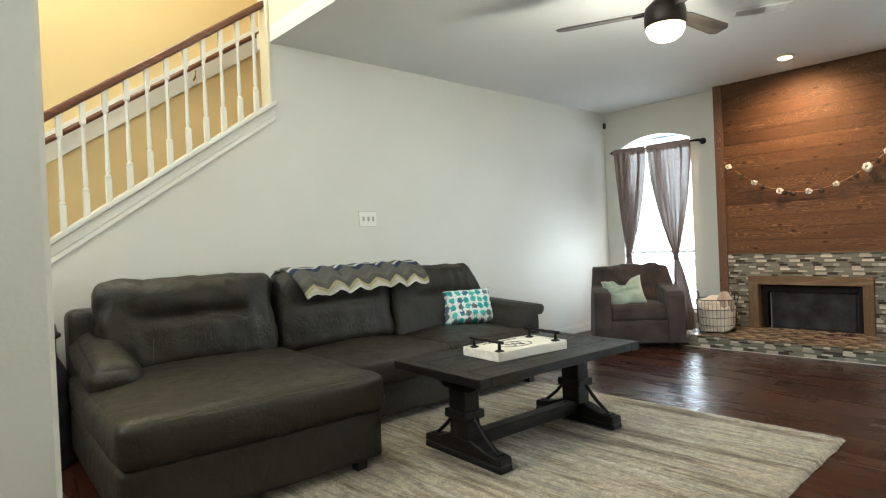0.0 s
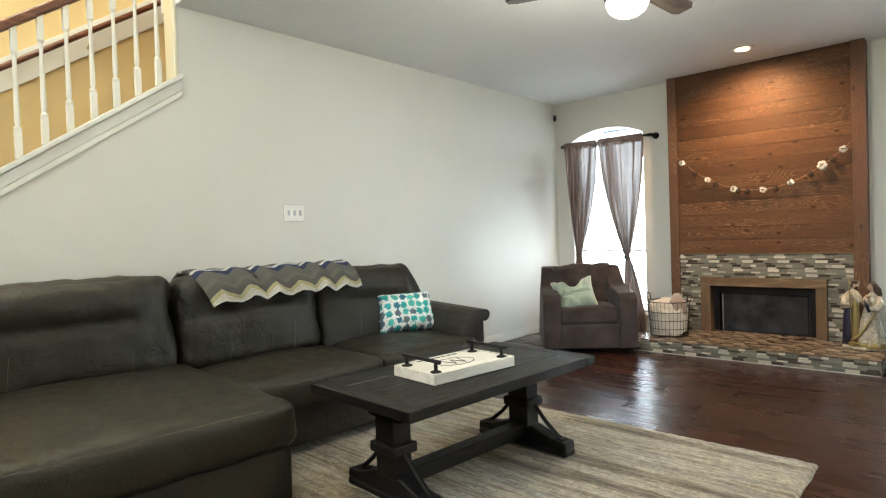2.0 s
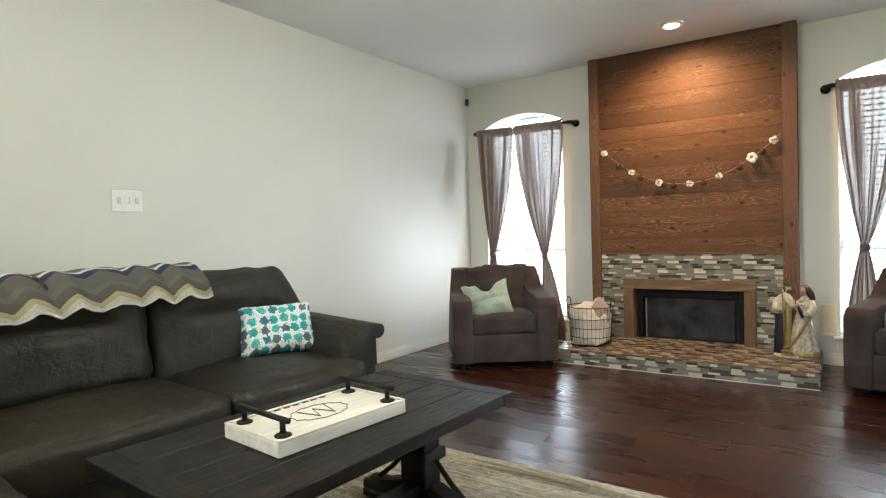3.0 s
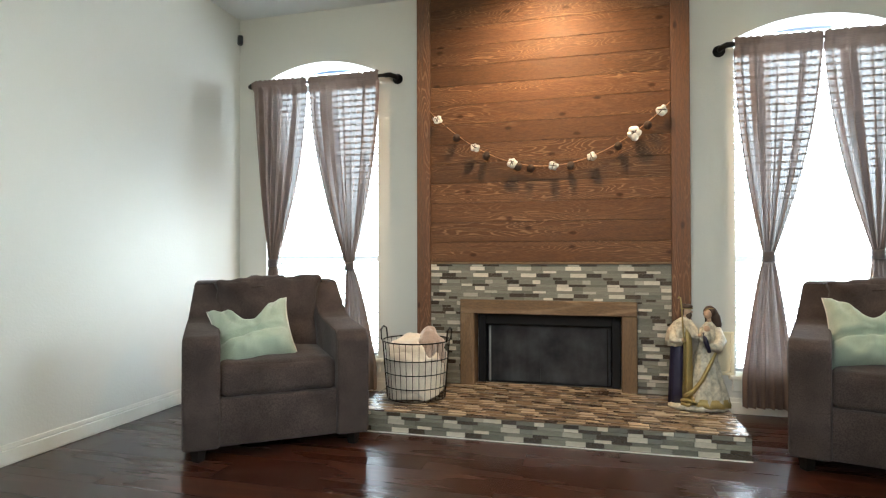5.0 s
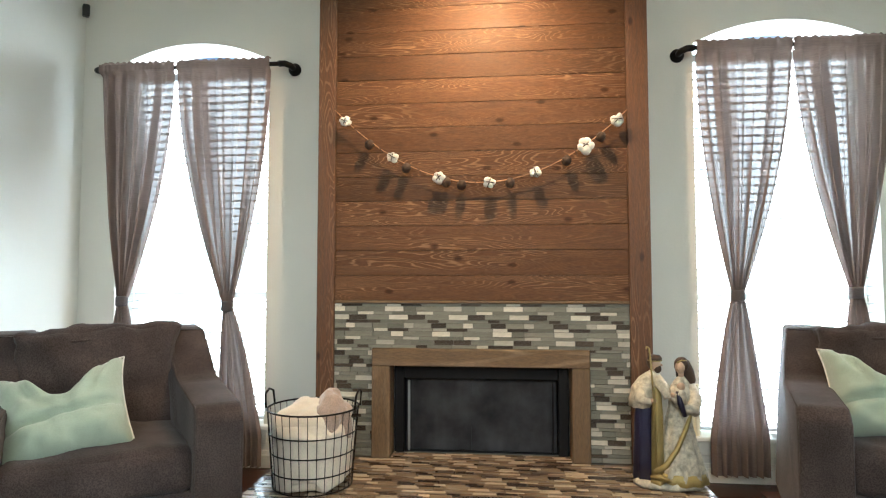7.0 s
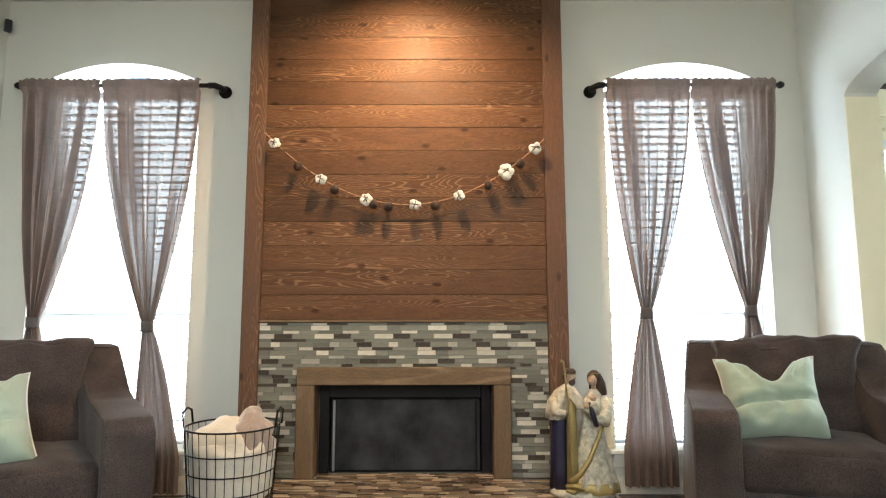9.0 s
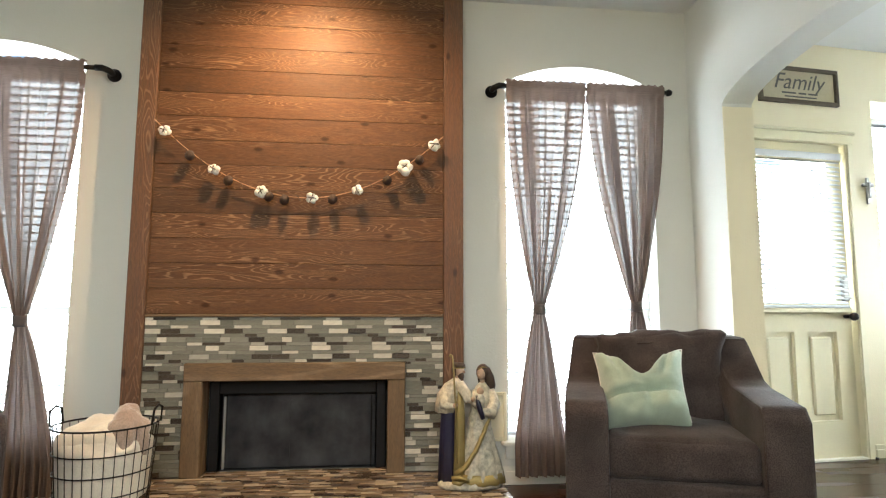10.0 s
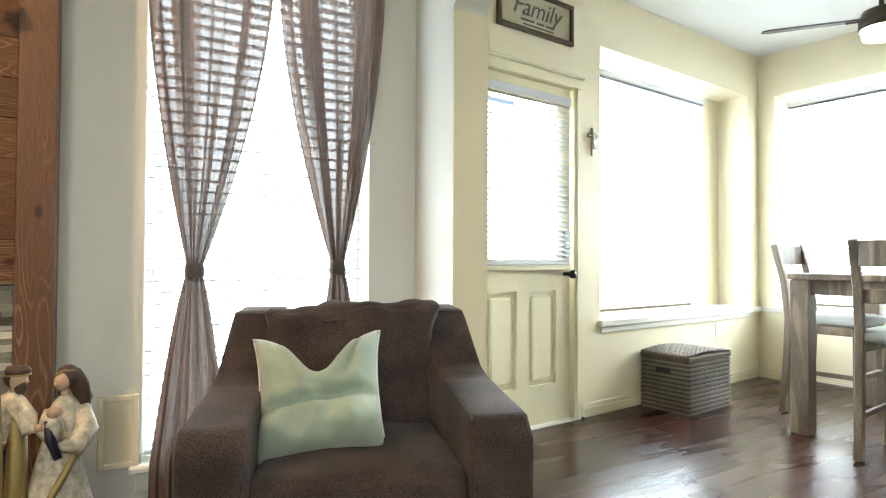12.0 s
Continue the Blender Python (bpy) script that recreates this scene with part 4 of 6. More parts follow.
part("downrod", tube(bmesh.new(), [(0, 0, -0.2), (0, 0, -0.001)], 0.014, 10), M_BRONZE, fan2, "", True)
part("motor", lathe(bmesh.new(), [(0.03, -0.16), (0.10, -0.19), (0.122, -0.25), (0.122, -0.30)], n=24), M_BRONZE, fan2, "", True)
part("globe", lathe(bmesh.new(), [(0.112, -0.301), (0.10, -0.36), (0.01, -0.39)], n=24), M_LAMP, fan2, "lit frosted glass globe", True)
for ang in (128, 248, 8):
    blade(fan2, ang, 0.13, 0.66)
sensor = thing("motion_detector", "small black corner alarm sensor", "sensor", pose(-3.075, 6.095, 2.575, 0, 0, 45))
g = abox(-0.018, 0.018, -0.03, 0.012, -0.035, 0.035, 0.008, 2)
part("body", g, M_BLACKP, sensor)

# ---- wall fittings ----
sw = thing("light_switch", "ivory triple light switch plate on the wall", "light switch", pose(XW, 2.335, 1.39))
part("plate", abox(0.0005, 0.010, -0.088, 0.088, -0.062, 0.062, 0.003), M_PLATE, sw)
# added grey rim draws the dark outline round the plate; not a real part
part("outline_rim", abox(0.0003, 0.004, -0.091, 0.091, -0.065, 0.065), M_STEEL, sw)
for k in (-1, 0, 1):
    part("toggle", abox(0.007, 0.02, 0.05 * k - 0.009, 0.05 * k + 0.009, -0.02, 0.02, 0.003), M_STEEL, sw)
gp = thing("wall_plate", "framed cream wall plate beside the hearth", "wall plate", pose(0.245, YN, 0.36))
g = bmesh.new()
box(g, -0.065, -0.045, -0.02, -0.001, -0.13, 0.13, 0.003), box(g, 0.045, 0.065, -0.02, -0.001, -0.13, 0.13, 0.003), box(g, -0.045, 0.045, -0.02, -0.001, 0.11, 0.13, 0.003), box(g, -0.045, 0.045, -0.02, -0.001, -0.13, -0.11, 0.003)
part("frame", g, M_TRIMC, gp)
part("panel", abox(-0.045, 0.045, -0.008, -0.001, -0.11, 0.11), M_TRIMC, gp)
outlet = thing("outlet", "white wall socket plate", "outlet", NOOK @ pose(1.62, 0, 0.44))
part("plate", abox(-0.036, 0.036, -0.006, -0.0005, -0.058, 0.058, 0.003), M_PLATE, outlet)
sign = thing("wall_sign", "framed linen family sign in brown wood", "sign", NOOK @ pose(-0.40, 0, 2.43))
part("board", abox(-0.29, 0.29, -0.012, -0.002, -0.115, 0.115), M_SIGN, sign)
g = bmesh.new()
box(g, -0.31, 0.31, -0.03, -0.001, 0.1, 0.125, 0.003), box(g, -0.31, 0.31, -0.03, -0.001, -0.125, -0.1, 0.003), box(g, -0.31, -0.285, -0.03, -0.001, -0.1, 0.1, 0.003), box(g, 0.285, 0.31, -0.03, -0.001, -0.1, 0.1, 0.003)
part("frame", g, M_SIGNF, sign)
tm = text_mesh("Family", 0.155, 0.0006)
tm.materials.append(M_INK)
o = tagged(new("lettering", tm), "dark script lettering")
o.parent = sign
o.matrix_basis = pose(0, -0.014, 0.022, 90)
g = bmesh.new()
for k, (a, b) in enumerate(((-0.13, -0.02), (0.0, 0.06), (0.075, 0.15))):
    box(g, a, b, -0.0145, -0.0125, -0.058, -0.047)
box(g, -0.11, 0.14, -0.0145, -0.0125, -0.082, -0.073)
part("small_print", g, M_INK, sign)
cross = thing("wall_cross", "small dark metal wall crucifix", "cross", NOOK @ pose(0.105, 0, 1.74))
g = abox(-0.01, 0.01, -0.016, -0.001, -0.09, 0.09, 0.003)
box(g, -0.045, 0.045, -0.018, -0.003, 0.03, 0.05, 0.003)
box(g, -0.012, 0.012, -0.03, -0.018, -0.05, 0.06, 0.005)
part("body", g, M_STEEL, cross)


# ---- curtains ----
def rod(x0, x1, flange_right):
    r = thing("curtain_rod", "black iron pipe curtain rod with round flange", "curtain rod", pose(0, 6.04, 2.20), group="curtain rods")
    part("bar", tube(bmesh.new(), [(x0, 0, 0), (x1, 0, 0)], 0.012, 12), M_IRON, r, "", True)
    a, s = (x1, 1) if flange_right else (x0, -1)
    part("elbow", tube(bmesh.new(), [(a - s * 0.02, 0, 0), (a + s * 0.015, 0.0, 0), (a + s * 0.04, 0.02, -0.006), (a + s * 0.045, 0.05, -0.01), (a + s * 0.045, 0.075, -0.01)], 0.017, 12), M_IRON, r, "", True)
    g = bmesh.new()
    lathe(g, [(0.036, 0), (0.036, 0.008), (0.022, 0.012), (0.020, 0.03)], n=20)
    g.transform(pose(a + s * 0.045, 0.079, -0.01, 90))
    part("flange", g, M_IRON, r, "", True)
    b = x0 if flange_right else x1
    part("end_cap", tube(bmesh.new(), [(b, 0, 0), (b - s * 0.012, 0, 0), (b - s * 0.03, 0, 0)], [0.014, 0.021, 0.014], 12), M_IRON, r, "", True)
    part("bracket", tube(bmesh.new(), [(b - s * -0.02, 0, 0), (b - s * -0.02, 0.079, 0)], 0.008, 8), M_IRON, r)


rod(-2.93, -1.87, True)
rod(0.285, 1.265, False)


def curtain(x0, x1, tie_x, tie_z, foot_x, foot_w, seed, foot_z=0.06):
    c = thing("curtain", "sheer taupe curtain panel tied at the middle", "curtain", pose(0, 6.04, 0), group="tied curtains")
    g = bmesh.new()
    uv = g.loops.layers.uv.new("uv")
    rnd = random.Random(seed)
    ph1, ph2, ph3 = rnd.uniform(0, 6), rnd.uniform(0, 6), rnd.uniform(0, 6)
    NU, top = 90, 2.235
    zs = [2.235, 2.228, 2.22, 2.213, 2.20, 2.187, 2.18, 2.16] + [2.16 - (2.16 - tie_z) * ((k + 1) / 44) for k in range(44)] + [tie_z - 0.015] + [tie_z - 0.03 - (tie_z - 0.03 - foot_z) * (k / 26) for k in range(27)]
    rows, tw = [], 0.045
    for z in zs:
        row = []
        for i in range(NU + 1):
            u = i / NU
            if z >= tie_z:
                f = (top - z) / (top - tie_z)
                k = f ** 1.75
                lo, hi = x0 + (tie_x - tw / 2 - x0) * k, x1 + (tie_x + tw / 2 - x1) * k
                amp = 0.010 + 0.020 * math.sin(f * math.pi * 0.9)
                if z > 2.165:
                    amp = 0.006
            else:
                f = (tie_z - z) / (tie_z - foot_z)
                k = min(1.0, f * 1.25) ** 0.75
                lo, hi = tie_x - tw / 2 + (foot_x - foot_w / 2 - tie_x + tw / 2) * k, tie_x + tw / 2 + (foot_x + foot_w / 2 - tie_x - tw / 2) * k
                amp = 0.010 + 0.011 * k
            y = amp * (math.sin(u * 40 + ph1 + 1.2 * math.sin(u * 9 + ph2)) + 0.6 * math.sin(u * 71 + ph3)) * 0.75
            if abs(z - 2.20) < 0.022:
                y = -0.016 - 0.003 * abs(math.sin(u * 60 + ph1))
            y += 0.008 * noise.noise(Vector((u * 6, z * 2.5, seed)))
            row.append(g.verts.new((lo + (hi - lo) * u, y - 0.012, z + (0.004 * math.sin(u * 75 + ph2) if z > 2.225 else 0))))
        rows.append(row)
    for j, (a, b) in enumerate(zip(rows, rows[1:])):
        for i in range(NU):
            f = g.faces.new((a[i], a[i + 1], b[i + 1], b[i]))
            for l, (p, q) in zip(f.loops, ((i, j), (i + 1, j), (i + 1, j + 1), (i, j + 1))):
                l[uv].uv = (p / NU, zs[q])
    part("cloth", g, M_VOILE, c, "", True)
    t = bmesh.new()
    lathe(t, [(0.030, -0.028), (0.033, -0.02), (0.033, 0.02), (0.030, 0.028)], (tie_x, -0.012, tie_z), 18, 1.0, 0.85)
    part("tie_band", t, M_TIE, c, "dark gathered tie band", True)


curtain(-2.92, -2.475, -2.757, 0.90, -2.75, 0.26, 3)
curtain(-2.468, -1.93, -2.153, 0.875, -2.08, 0.25, 5, 0.03)
curtain(0.305, 0.768, 0.481, 0.94, 0.475, 0.27, 8)
curtain(0.772, 1.24, 1.031, 0.955, 1.05, 0.24, 11)

# ---- garland ----
gar = thing("garland", "twine garland with cotton bolls and brown pods", "garland", pose(0, PY - 0.017, 0))
gz = lambda x: 1.512 + 0.672 * (x + 0.78) ** 2
part("string", tube(bmesh.new(), [(-1.545 + 1.49 * k / 40, 0.0, gz(-1.545 + 1.49 * k / 40)) for k in range(41)], 0.0028, 6), M_TWINE, gar, "", True)
rnd = random.Random(4)
for x in (-1.485, -1.236, -0.997, -0.739, -0.511, -0.262, -0.105):
    g = bmesh.new()
    k = 1.25 if x == -0.262 else rnd.uniform(0.8, 1.05)
    for j in range(5):
        a = j * math.tau / 5 + rnd.uniform(-0.4, 0.4)
        r = 0.020 * k * rnd.uniform(0.75, 1.1)
        ball(g, (x + 0.019 * k * math.cos(a), -0.012 - rnd.uniform(0, 0.012), gz(x) - 0.006 + 0.017 * k * math.sin(a)), r, 10, 7)
    for v in g.verts:
        v.co += 0.004 * Vector((noise.noise(v.co * 60), noise.noise(v.co * 60 + Vector((9, 0, 0))), noise.noise(v.co * 60 + Vector((0, 9, 0)))))
    o = part("cotton_boll", g, M_COTTON, gar, "white cotton boll", True)
    h = bmesh.new()
    for j in range(4):
        a = j * math.tau / 4 + rnd.uniform(0, 1.5)
        tube(h, [(x, -0.034, gz(x) - 0.006), (x + 0.012 * math.cos(a), -0.037, gz(x) - 0.006 + 0.012 * math.sin(a)), (x + 0.03 * math.cos(a), -0.02, gz(x) - 0.006 + 0.03 * math.sin(a))], [0.002, 0.003, 0.001], 5)
    part("calyx", h, M_POD, o, "dry brown husk")
for x in (-1.36, -1.165, -0.960, -0.881, -0.636, -0.354, -0.185):
    g = ball(bmesh.new(), (x, -0.008, gz(x) - 0.020), 0.023, 14, 10, (1, 1, 1.05))
    for v in g.verts:
        d = v.co - Vector((x, -0.008, gz(x) - 0.020))
        v.co += d.normalized() * 0.004 * math.sin(d.z * 420 + 5 * math.atan2(d.y, d.x))
    part("pod", g, M_POD, gar, "round brown seed pod", True)
for x in (-1.43, -1.30, -1.10, -0.81, -0.44, -0.31, -0.15):
    part("twig", tube(bmesh.new(), [(x - 0.012, -0.004, gz(x) + 0.012), (x, -0.01, gz(x)), (x + 0.010, -0.006, gz(x) - 0.022)], 0.002, 5), M_POD, gar)


# ---- soft furnishings ----
def cushion(parent_label, w, h, t, material, m, chop=0.0, name="throw_pillow", seed=1.0, group=""):
    """A filled pillow standing in the x-z plane, with drawn-out corners; chop: the dent pressed into its top edge."""
    th = thing(name, parent_label, "pillow", m, group)
    g = bmesh.new()
    uv = g.loops.layers.uv.new("uv")
    N = 28
    grid = {}
    for s in (-1, 1):
        for i in range(N + 1):
            for j in range(N + 1):
                u, v = 2 * i / N - 1, 2 * j / N - 1
                edge = i in (0, N) or j in (0, N)
                if edge and s == 1:
                    grid[s, i, j] = grid[-1, i, j]
                    continue
                x = u * w / 2 * (1 - 0.07 * (1 - v * v))
                z = v * h / 2 * (1 - 0.07 * (1 - u * u))
                fat = t / 2 * ((1 - u ** 4) * (1 - v ** 4)) ** 0.55
                if chop:
                    k = math.exp(-(u / 0.42) ** 2) * max(0.0, v + 0.15) ** 1.2
                    z -= chop * k
                    x *= 1 + 0.10 * max(0, v) ** 3 * (1 - 0.5 * abs(u))
                    fat *= 1 - 0.6 * math.exp(-((abs(u) - 0.40 - 0.3 * v) / 0.10) ** 2) * max(0, v) + 0.18 * max(0, -v)
                    fat *= 1 - 0.42 * math.exp(-((v + 0.22 - 0.1 * u) / 0.06) ** 2)
                n = noise.noise(Vector((x * 14 + seed, z * 14, s * 3))) + 0.5 * noise.noise(Vector((x * 30, z * 30 + seed, s * 5)))
                fat *= 1 + 0.22 * n
                grid[s, i, j] = g.verts.new((x, s * fat if not edge else 0.006 * n, z + h / 2))
    for s in (-1, 1):
        for i in range(N):
            for j in range(N):
                q = [(i, j), (i + 1, j), (i + 1, j + 1), (i, j + 1)]
                f = g.faces.new([grid[(s, *p)] for p in (q if s == -1 else q[::-1])])
                for l, p in zip(f.loops, q if s == -1 else q[::-1]):
                    l[uv].uv = (p[0] / N * w / 0.5, p[1] / N * h / 0.5)
    ring = [(i, 0) for i in range(N)] + [(N, j) for j in range(N)] + [(i, N) for i in range(N, 0, -1)] + [(0, j) for j in range(N, -1, -1)]
    hem = [grid[-1, i, j].co.copy() for i, j in ring]
    part("cover", g, material, th, "", True)
    if chop:
        part("edging", tube(bmesh.new(), hem, 0.0035, 6, False), M_COTTON, th, "white stitched edging", True)
    return th, grid, N


def piping(parent, pts, material, r=0.003):
    part("piping", tube(bmesh.new(), pts, r, 6), material, parent, "", True)


# sectional sofa, along the west wall; x outwards from the wall
SX = XW + 0.05
SOFA = pose(SX + 0.03, 0.0, 0, 0, 0, -3)
sofa = thing("sectional_sofa", "dark grey leather sectional sofa with a chaise", "sofa", SOFA)
part("base", abox(0.06, 0.98, 1.24, 3.11, 0.07, 0.30, 0.02, 2), M_LEATHER, sofa)
part("chaise_base", soft(bmesh.new(), (0.79, 0.67, 0.19), (1.50, 1.21, 0.25), 0.03, 12, (0, 0, 0), 0.003, 2), M_LEATHER, sofa, "", True)
part("back_frame", soft(bmesh.new(), (0.12, 1.61, 0.46), (0.22, 3.08, 0.80), 0.05, 12, (0, 0, 0.0), 0.004, 5), M_LEATHER, sofa, "", True)
part("chaise_cushion", soft(bmesh.new(), (0.84, 0.675, 0.405), (1.46, 1.23, 0.20), 0.055, 22, (0.02, 0.01, 0.045), 0.008, 1), M_LEATHER, sofa, "", True)
part("seat_cushion", soft(bmesh.new(), (0.60, 1.735, 0.375), (0.88, 0.90, 0.19), 0.05, 18, (0.02, 0, 0.035), 0.008, 3), M_LEATHER, sofa, "", True)
part("seat_cushion", soft(bmesh.new(), (0.60, 2.60, 0.375), (0.88, 0.82, 0.19), 0.05, 18, (0.02, 0, 0.035), 0.008, 4), M_LEATHER, sofa, "", True)


def lumbar(p, q):
    """The stitched crease across a back cushion."""
    if q.x > 0.2:
        d = math.exp(-((p.z - 0.035) / 0.030) ** 2) * max(0.0, 1 - (p.y / 0.34) ** 4)
        p.x -= 0.035 * d
        p.x += 0.035 * math.exp(-((p.z - 0.16) / 0.09) ** 2) * (1 - q.y * q.y)
        k = math.sin(p.y * 46 + 3.0 * noise.noise(Vector((p.y * 4, p.z * 3, 1)))) * math.exp(-((p.z - 0.13) / 0.11) ** 2)
        p.x += 0.006 * k
    return p


def lumbar_end(p, q):
    """The same on the end seat, whose head rest slopes in towards the arm."""
    p = lumbar(p, q)
    if q.y > 0:
        p.y -= q.y * (0.20 * max(0.0, (p.z + 0.10) / 0.38) - 0.02 * max(0.0, -p.z))
    return p


lean = pose(0, 0, 0, 0, -10, 0)
for y0, y1, xx, zz, sd, shape in ((0.18, 1.205, 0.32, 0.73, 10, lumbar), (1.225, 2.145, 0.30, 0.712, 20, lumbar), (2.155, 3.175, 0.27, 0.685, 30, lumbar_end)):
    r, wr = (0.055, 0.009) if shape is lumbar_end else (0.085, 0.018)
    part("back_cushion", soft(bmesh.new(), (xx, (y0 + y1) / 2, zz), (0.25, y1 - y0, 0.56), r, 34, (0.035, 0.0, 0.008), wr, sd, 8.0, lean, shape), M_LEATHER, sofa, "", True)
    for y in (y0 + 0.25, y1 - 0.25):
        part("seam", tube(bmesh.new(), [(0.50, y, 0.50), (0.495, y + 0.008, 0.58), (0.475, y + 0.02, 0.69)], 0.0011, 5), M_STITCH, sofa, "pale stitched seam")
part("arm", soft(bmesh.new(), (0.43, 0.20, 0.595), (0.84, 0.25, 0.17), 0.08, 16, (0.02, 0.01, 0.03), 0.008, 7, 6, pose(0, 0, 0, 0, 9, 0)), M_LEATHER, sofa, "", True)
part("arm_panel", soft(bmesh.new(), (0.40, 0.16, 0.31), (0.74, 0.13, 0.46), 0.04, 10, (0, 0, 0), 0.003, 8), M_LEATHER, sofa, "", True)
g = bmesh.new()
roll = [(3.175 + 0.045 * math.cos(radians(a)), 0.602 + 0.045 * math.sin(radians(a))) for a in range(78, -121, -18)]
prism(g, [(3.165, 0.40), (2.915, 0.40), (2.93, 0.47), (2.95, 0.53), (2.98, 0.59), (3.02, 0.630), (3.075, 0.650), (3.125, 0.653)] + roll, 0, 0.05, 0.955, 0.007, 3)
for v in g.verts:
    v.co.z += 0.05 * (0.75 - v.co.x) * max(0.0, v.co.z - 0.42) / 0.2
    v.co.x += 0.02 * max(0.0, v.co.z - 0.5) / 0.14 * (v.co.x > 0.5)
part("arm", g, M_LEATHER, sofa, "padded arm rolling outwards", True)
part("arm_panel", soft(bmesh.new(), (0.495, 3.065, 0.305), (0.90, 0.21, 0.46), 0.025, 10, (0, 0, 0), 0.003, 6), M_LEATHER, sofa, "", True)
for x, y in ((1.48, 0.1), (1.48, 1.16), (0.12, 0.1), (0.12, 3.08), (0.90, 3.08), (0.9, 1.4)):
    part("foot", abox(x - 0.03, x + 0.03, y - 0.03, y + 0.03, 0.0, 0.075, 0.005), M_BLACKP, sofa)
piping(sofa, [(1.545, 0.095, 0.482), (1.566, 0.35, 0.494), (1.574, 0.675, 0.499), (1.566, 1.0, 0.494), (1.545, 1.255, 0.482)], M_STITCH, 0.0018)
piping(sofa, [(1.545, 0.092, 0.482), (1.2, 0.074, 0.489), (0.84, 0.072, 0.491)], M_STITCH, 0.0018)

# crocheted throw over the sofa back
th = thing("crochet_throw", "grey, navy and cream zigzag crochet throw over the sofa back", "blanket", SOFA)
g = bmesh.new()
uv = g.loops.layers.uv.new("uv")
PATHT = [(0.08, 0.86), (0.09, 0.92), (0.125, 0.97), (0.18, 1.008), (0.25, 1.026), (0.325, 1.018), (0.39, 0.985), (0.434, 0.95), (0.458, 0.918), (0.472, 0.888)]
NU, NV = 102, 46
PATHT = [(np.interp(k / 45 * 9, range(10), [p[0] for p in PATHT]), np.interp(k / 45 * 9, range(10), [p[1] for p in PATHT])) for k in range(NV)]
rows = []
for j, (x, z) in enumerate(PATHT):
    row = []
    for i in range(NU + 1):
        u = i / NU
        tri = abs((u * 6.2) % 1 - 0.5) * 2
        k = j / (NV - 1)
        y = 1.27 + 1.15 * u + 0.12 * k * (1 - u)
        dz = -(0.035 * tri + 0.028 * (1 - u) ** 3) * max(0, k - 0.35) / 0.65
        w = 0.006 * noise.noise(Vector((y * 9, k * 4, 2))) + 0.005 * math.sin(u * 53)
        row.append(g.verts.new((x + 0.02 + w, y, z + dz + w - 0.008)))
    rows.append(row)
for j in range(NV - 1):
    for i in range(NU):
        f = g.faces.new((rows[j][i], rows[j][i + 1], rows[j + 1][i + 1], rows[j + 1][i]))
        for l, (a, b) in zip(f.loops, ((i, j), (i + 1, j), (i + 1, j + 1), (i, j + 1))):
            tri = abs((a / NU * 6.2) % 1 - 0.5) * 2
            l[uv].uv = (a / NU * 3, min(1, max(0, b / (NV - 1) - 0.085 * (tri - 0.5))))
edge_pts = [v.co.copy() for v in rows[-1]]
o = part("wool", g, M_CROCHET, th, "", True)
part("edging", tube(bmesh.new(), [(p.x + 0.008, p.y, p.z) for p in edge_pts], 0.006, 7), M_COTTON, th, "cream crocheted edging", True)
sd = o.modifiers.new("thick", "SOLIDIFY")
sd.thickness, sd.offset = 0.014, 1
cushion("white cotton pillow with teal floral rosettes on the sofa", 0.45, 0.31, 0.15, M_FLORAL, pose(-2.30, 2.755, 0.485, -27, 0, 67), 0, "throw_pillow", 3)


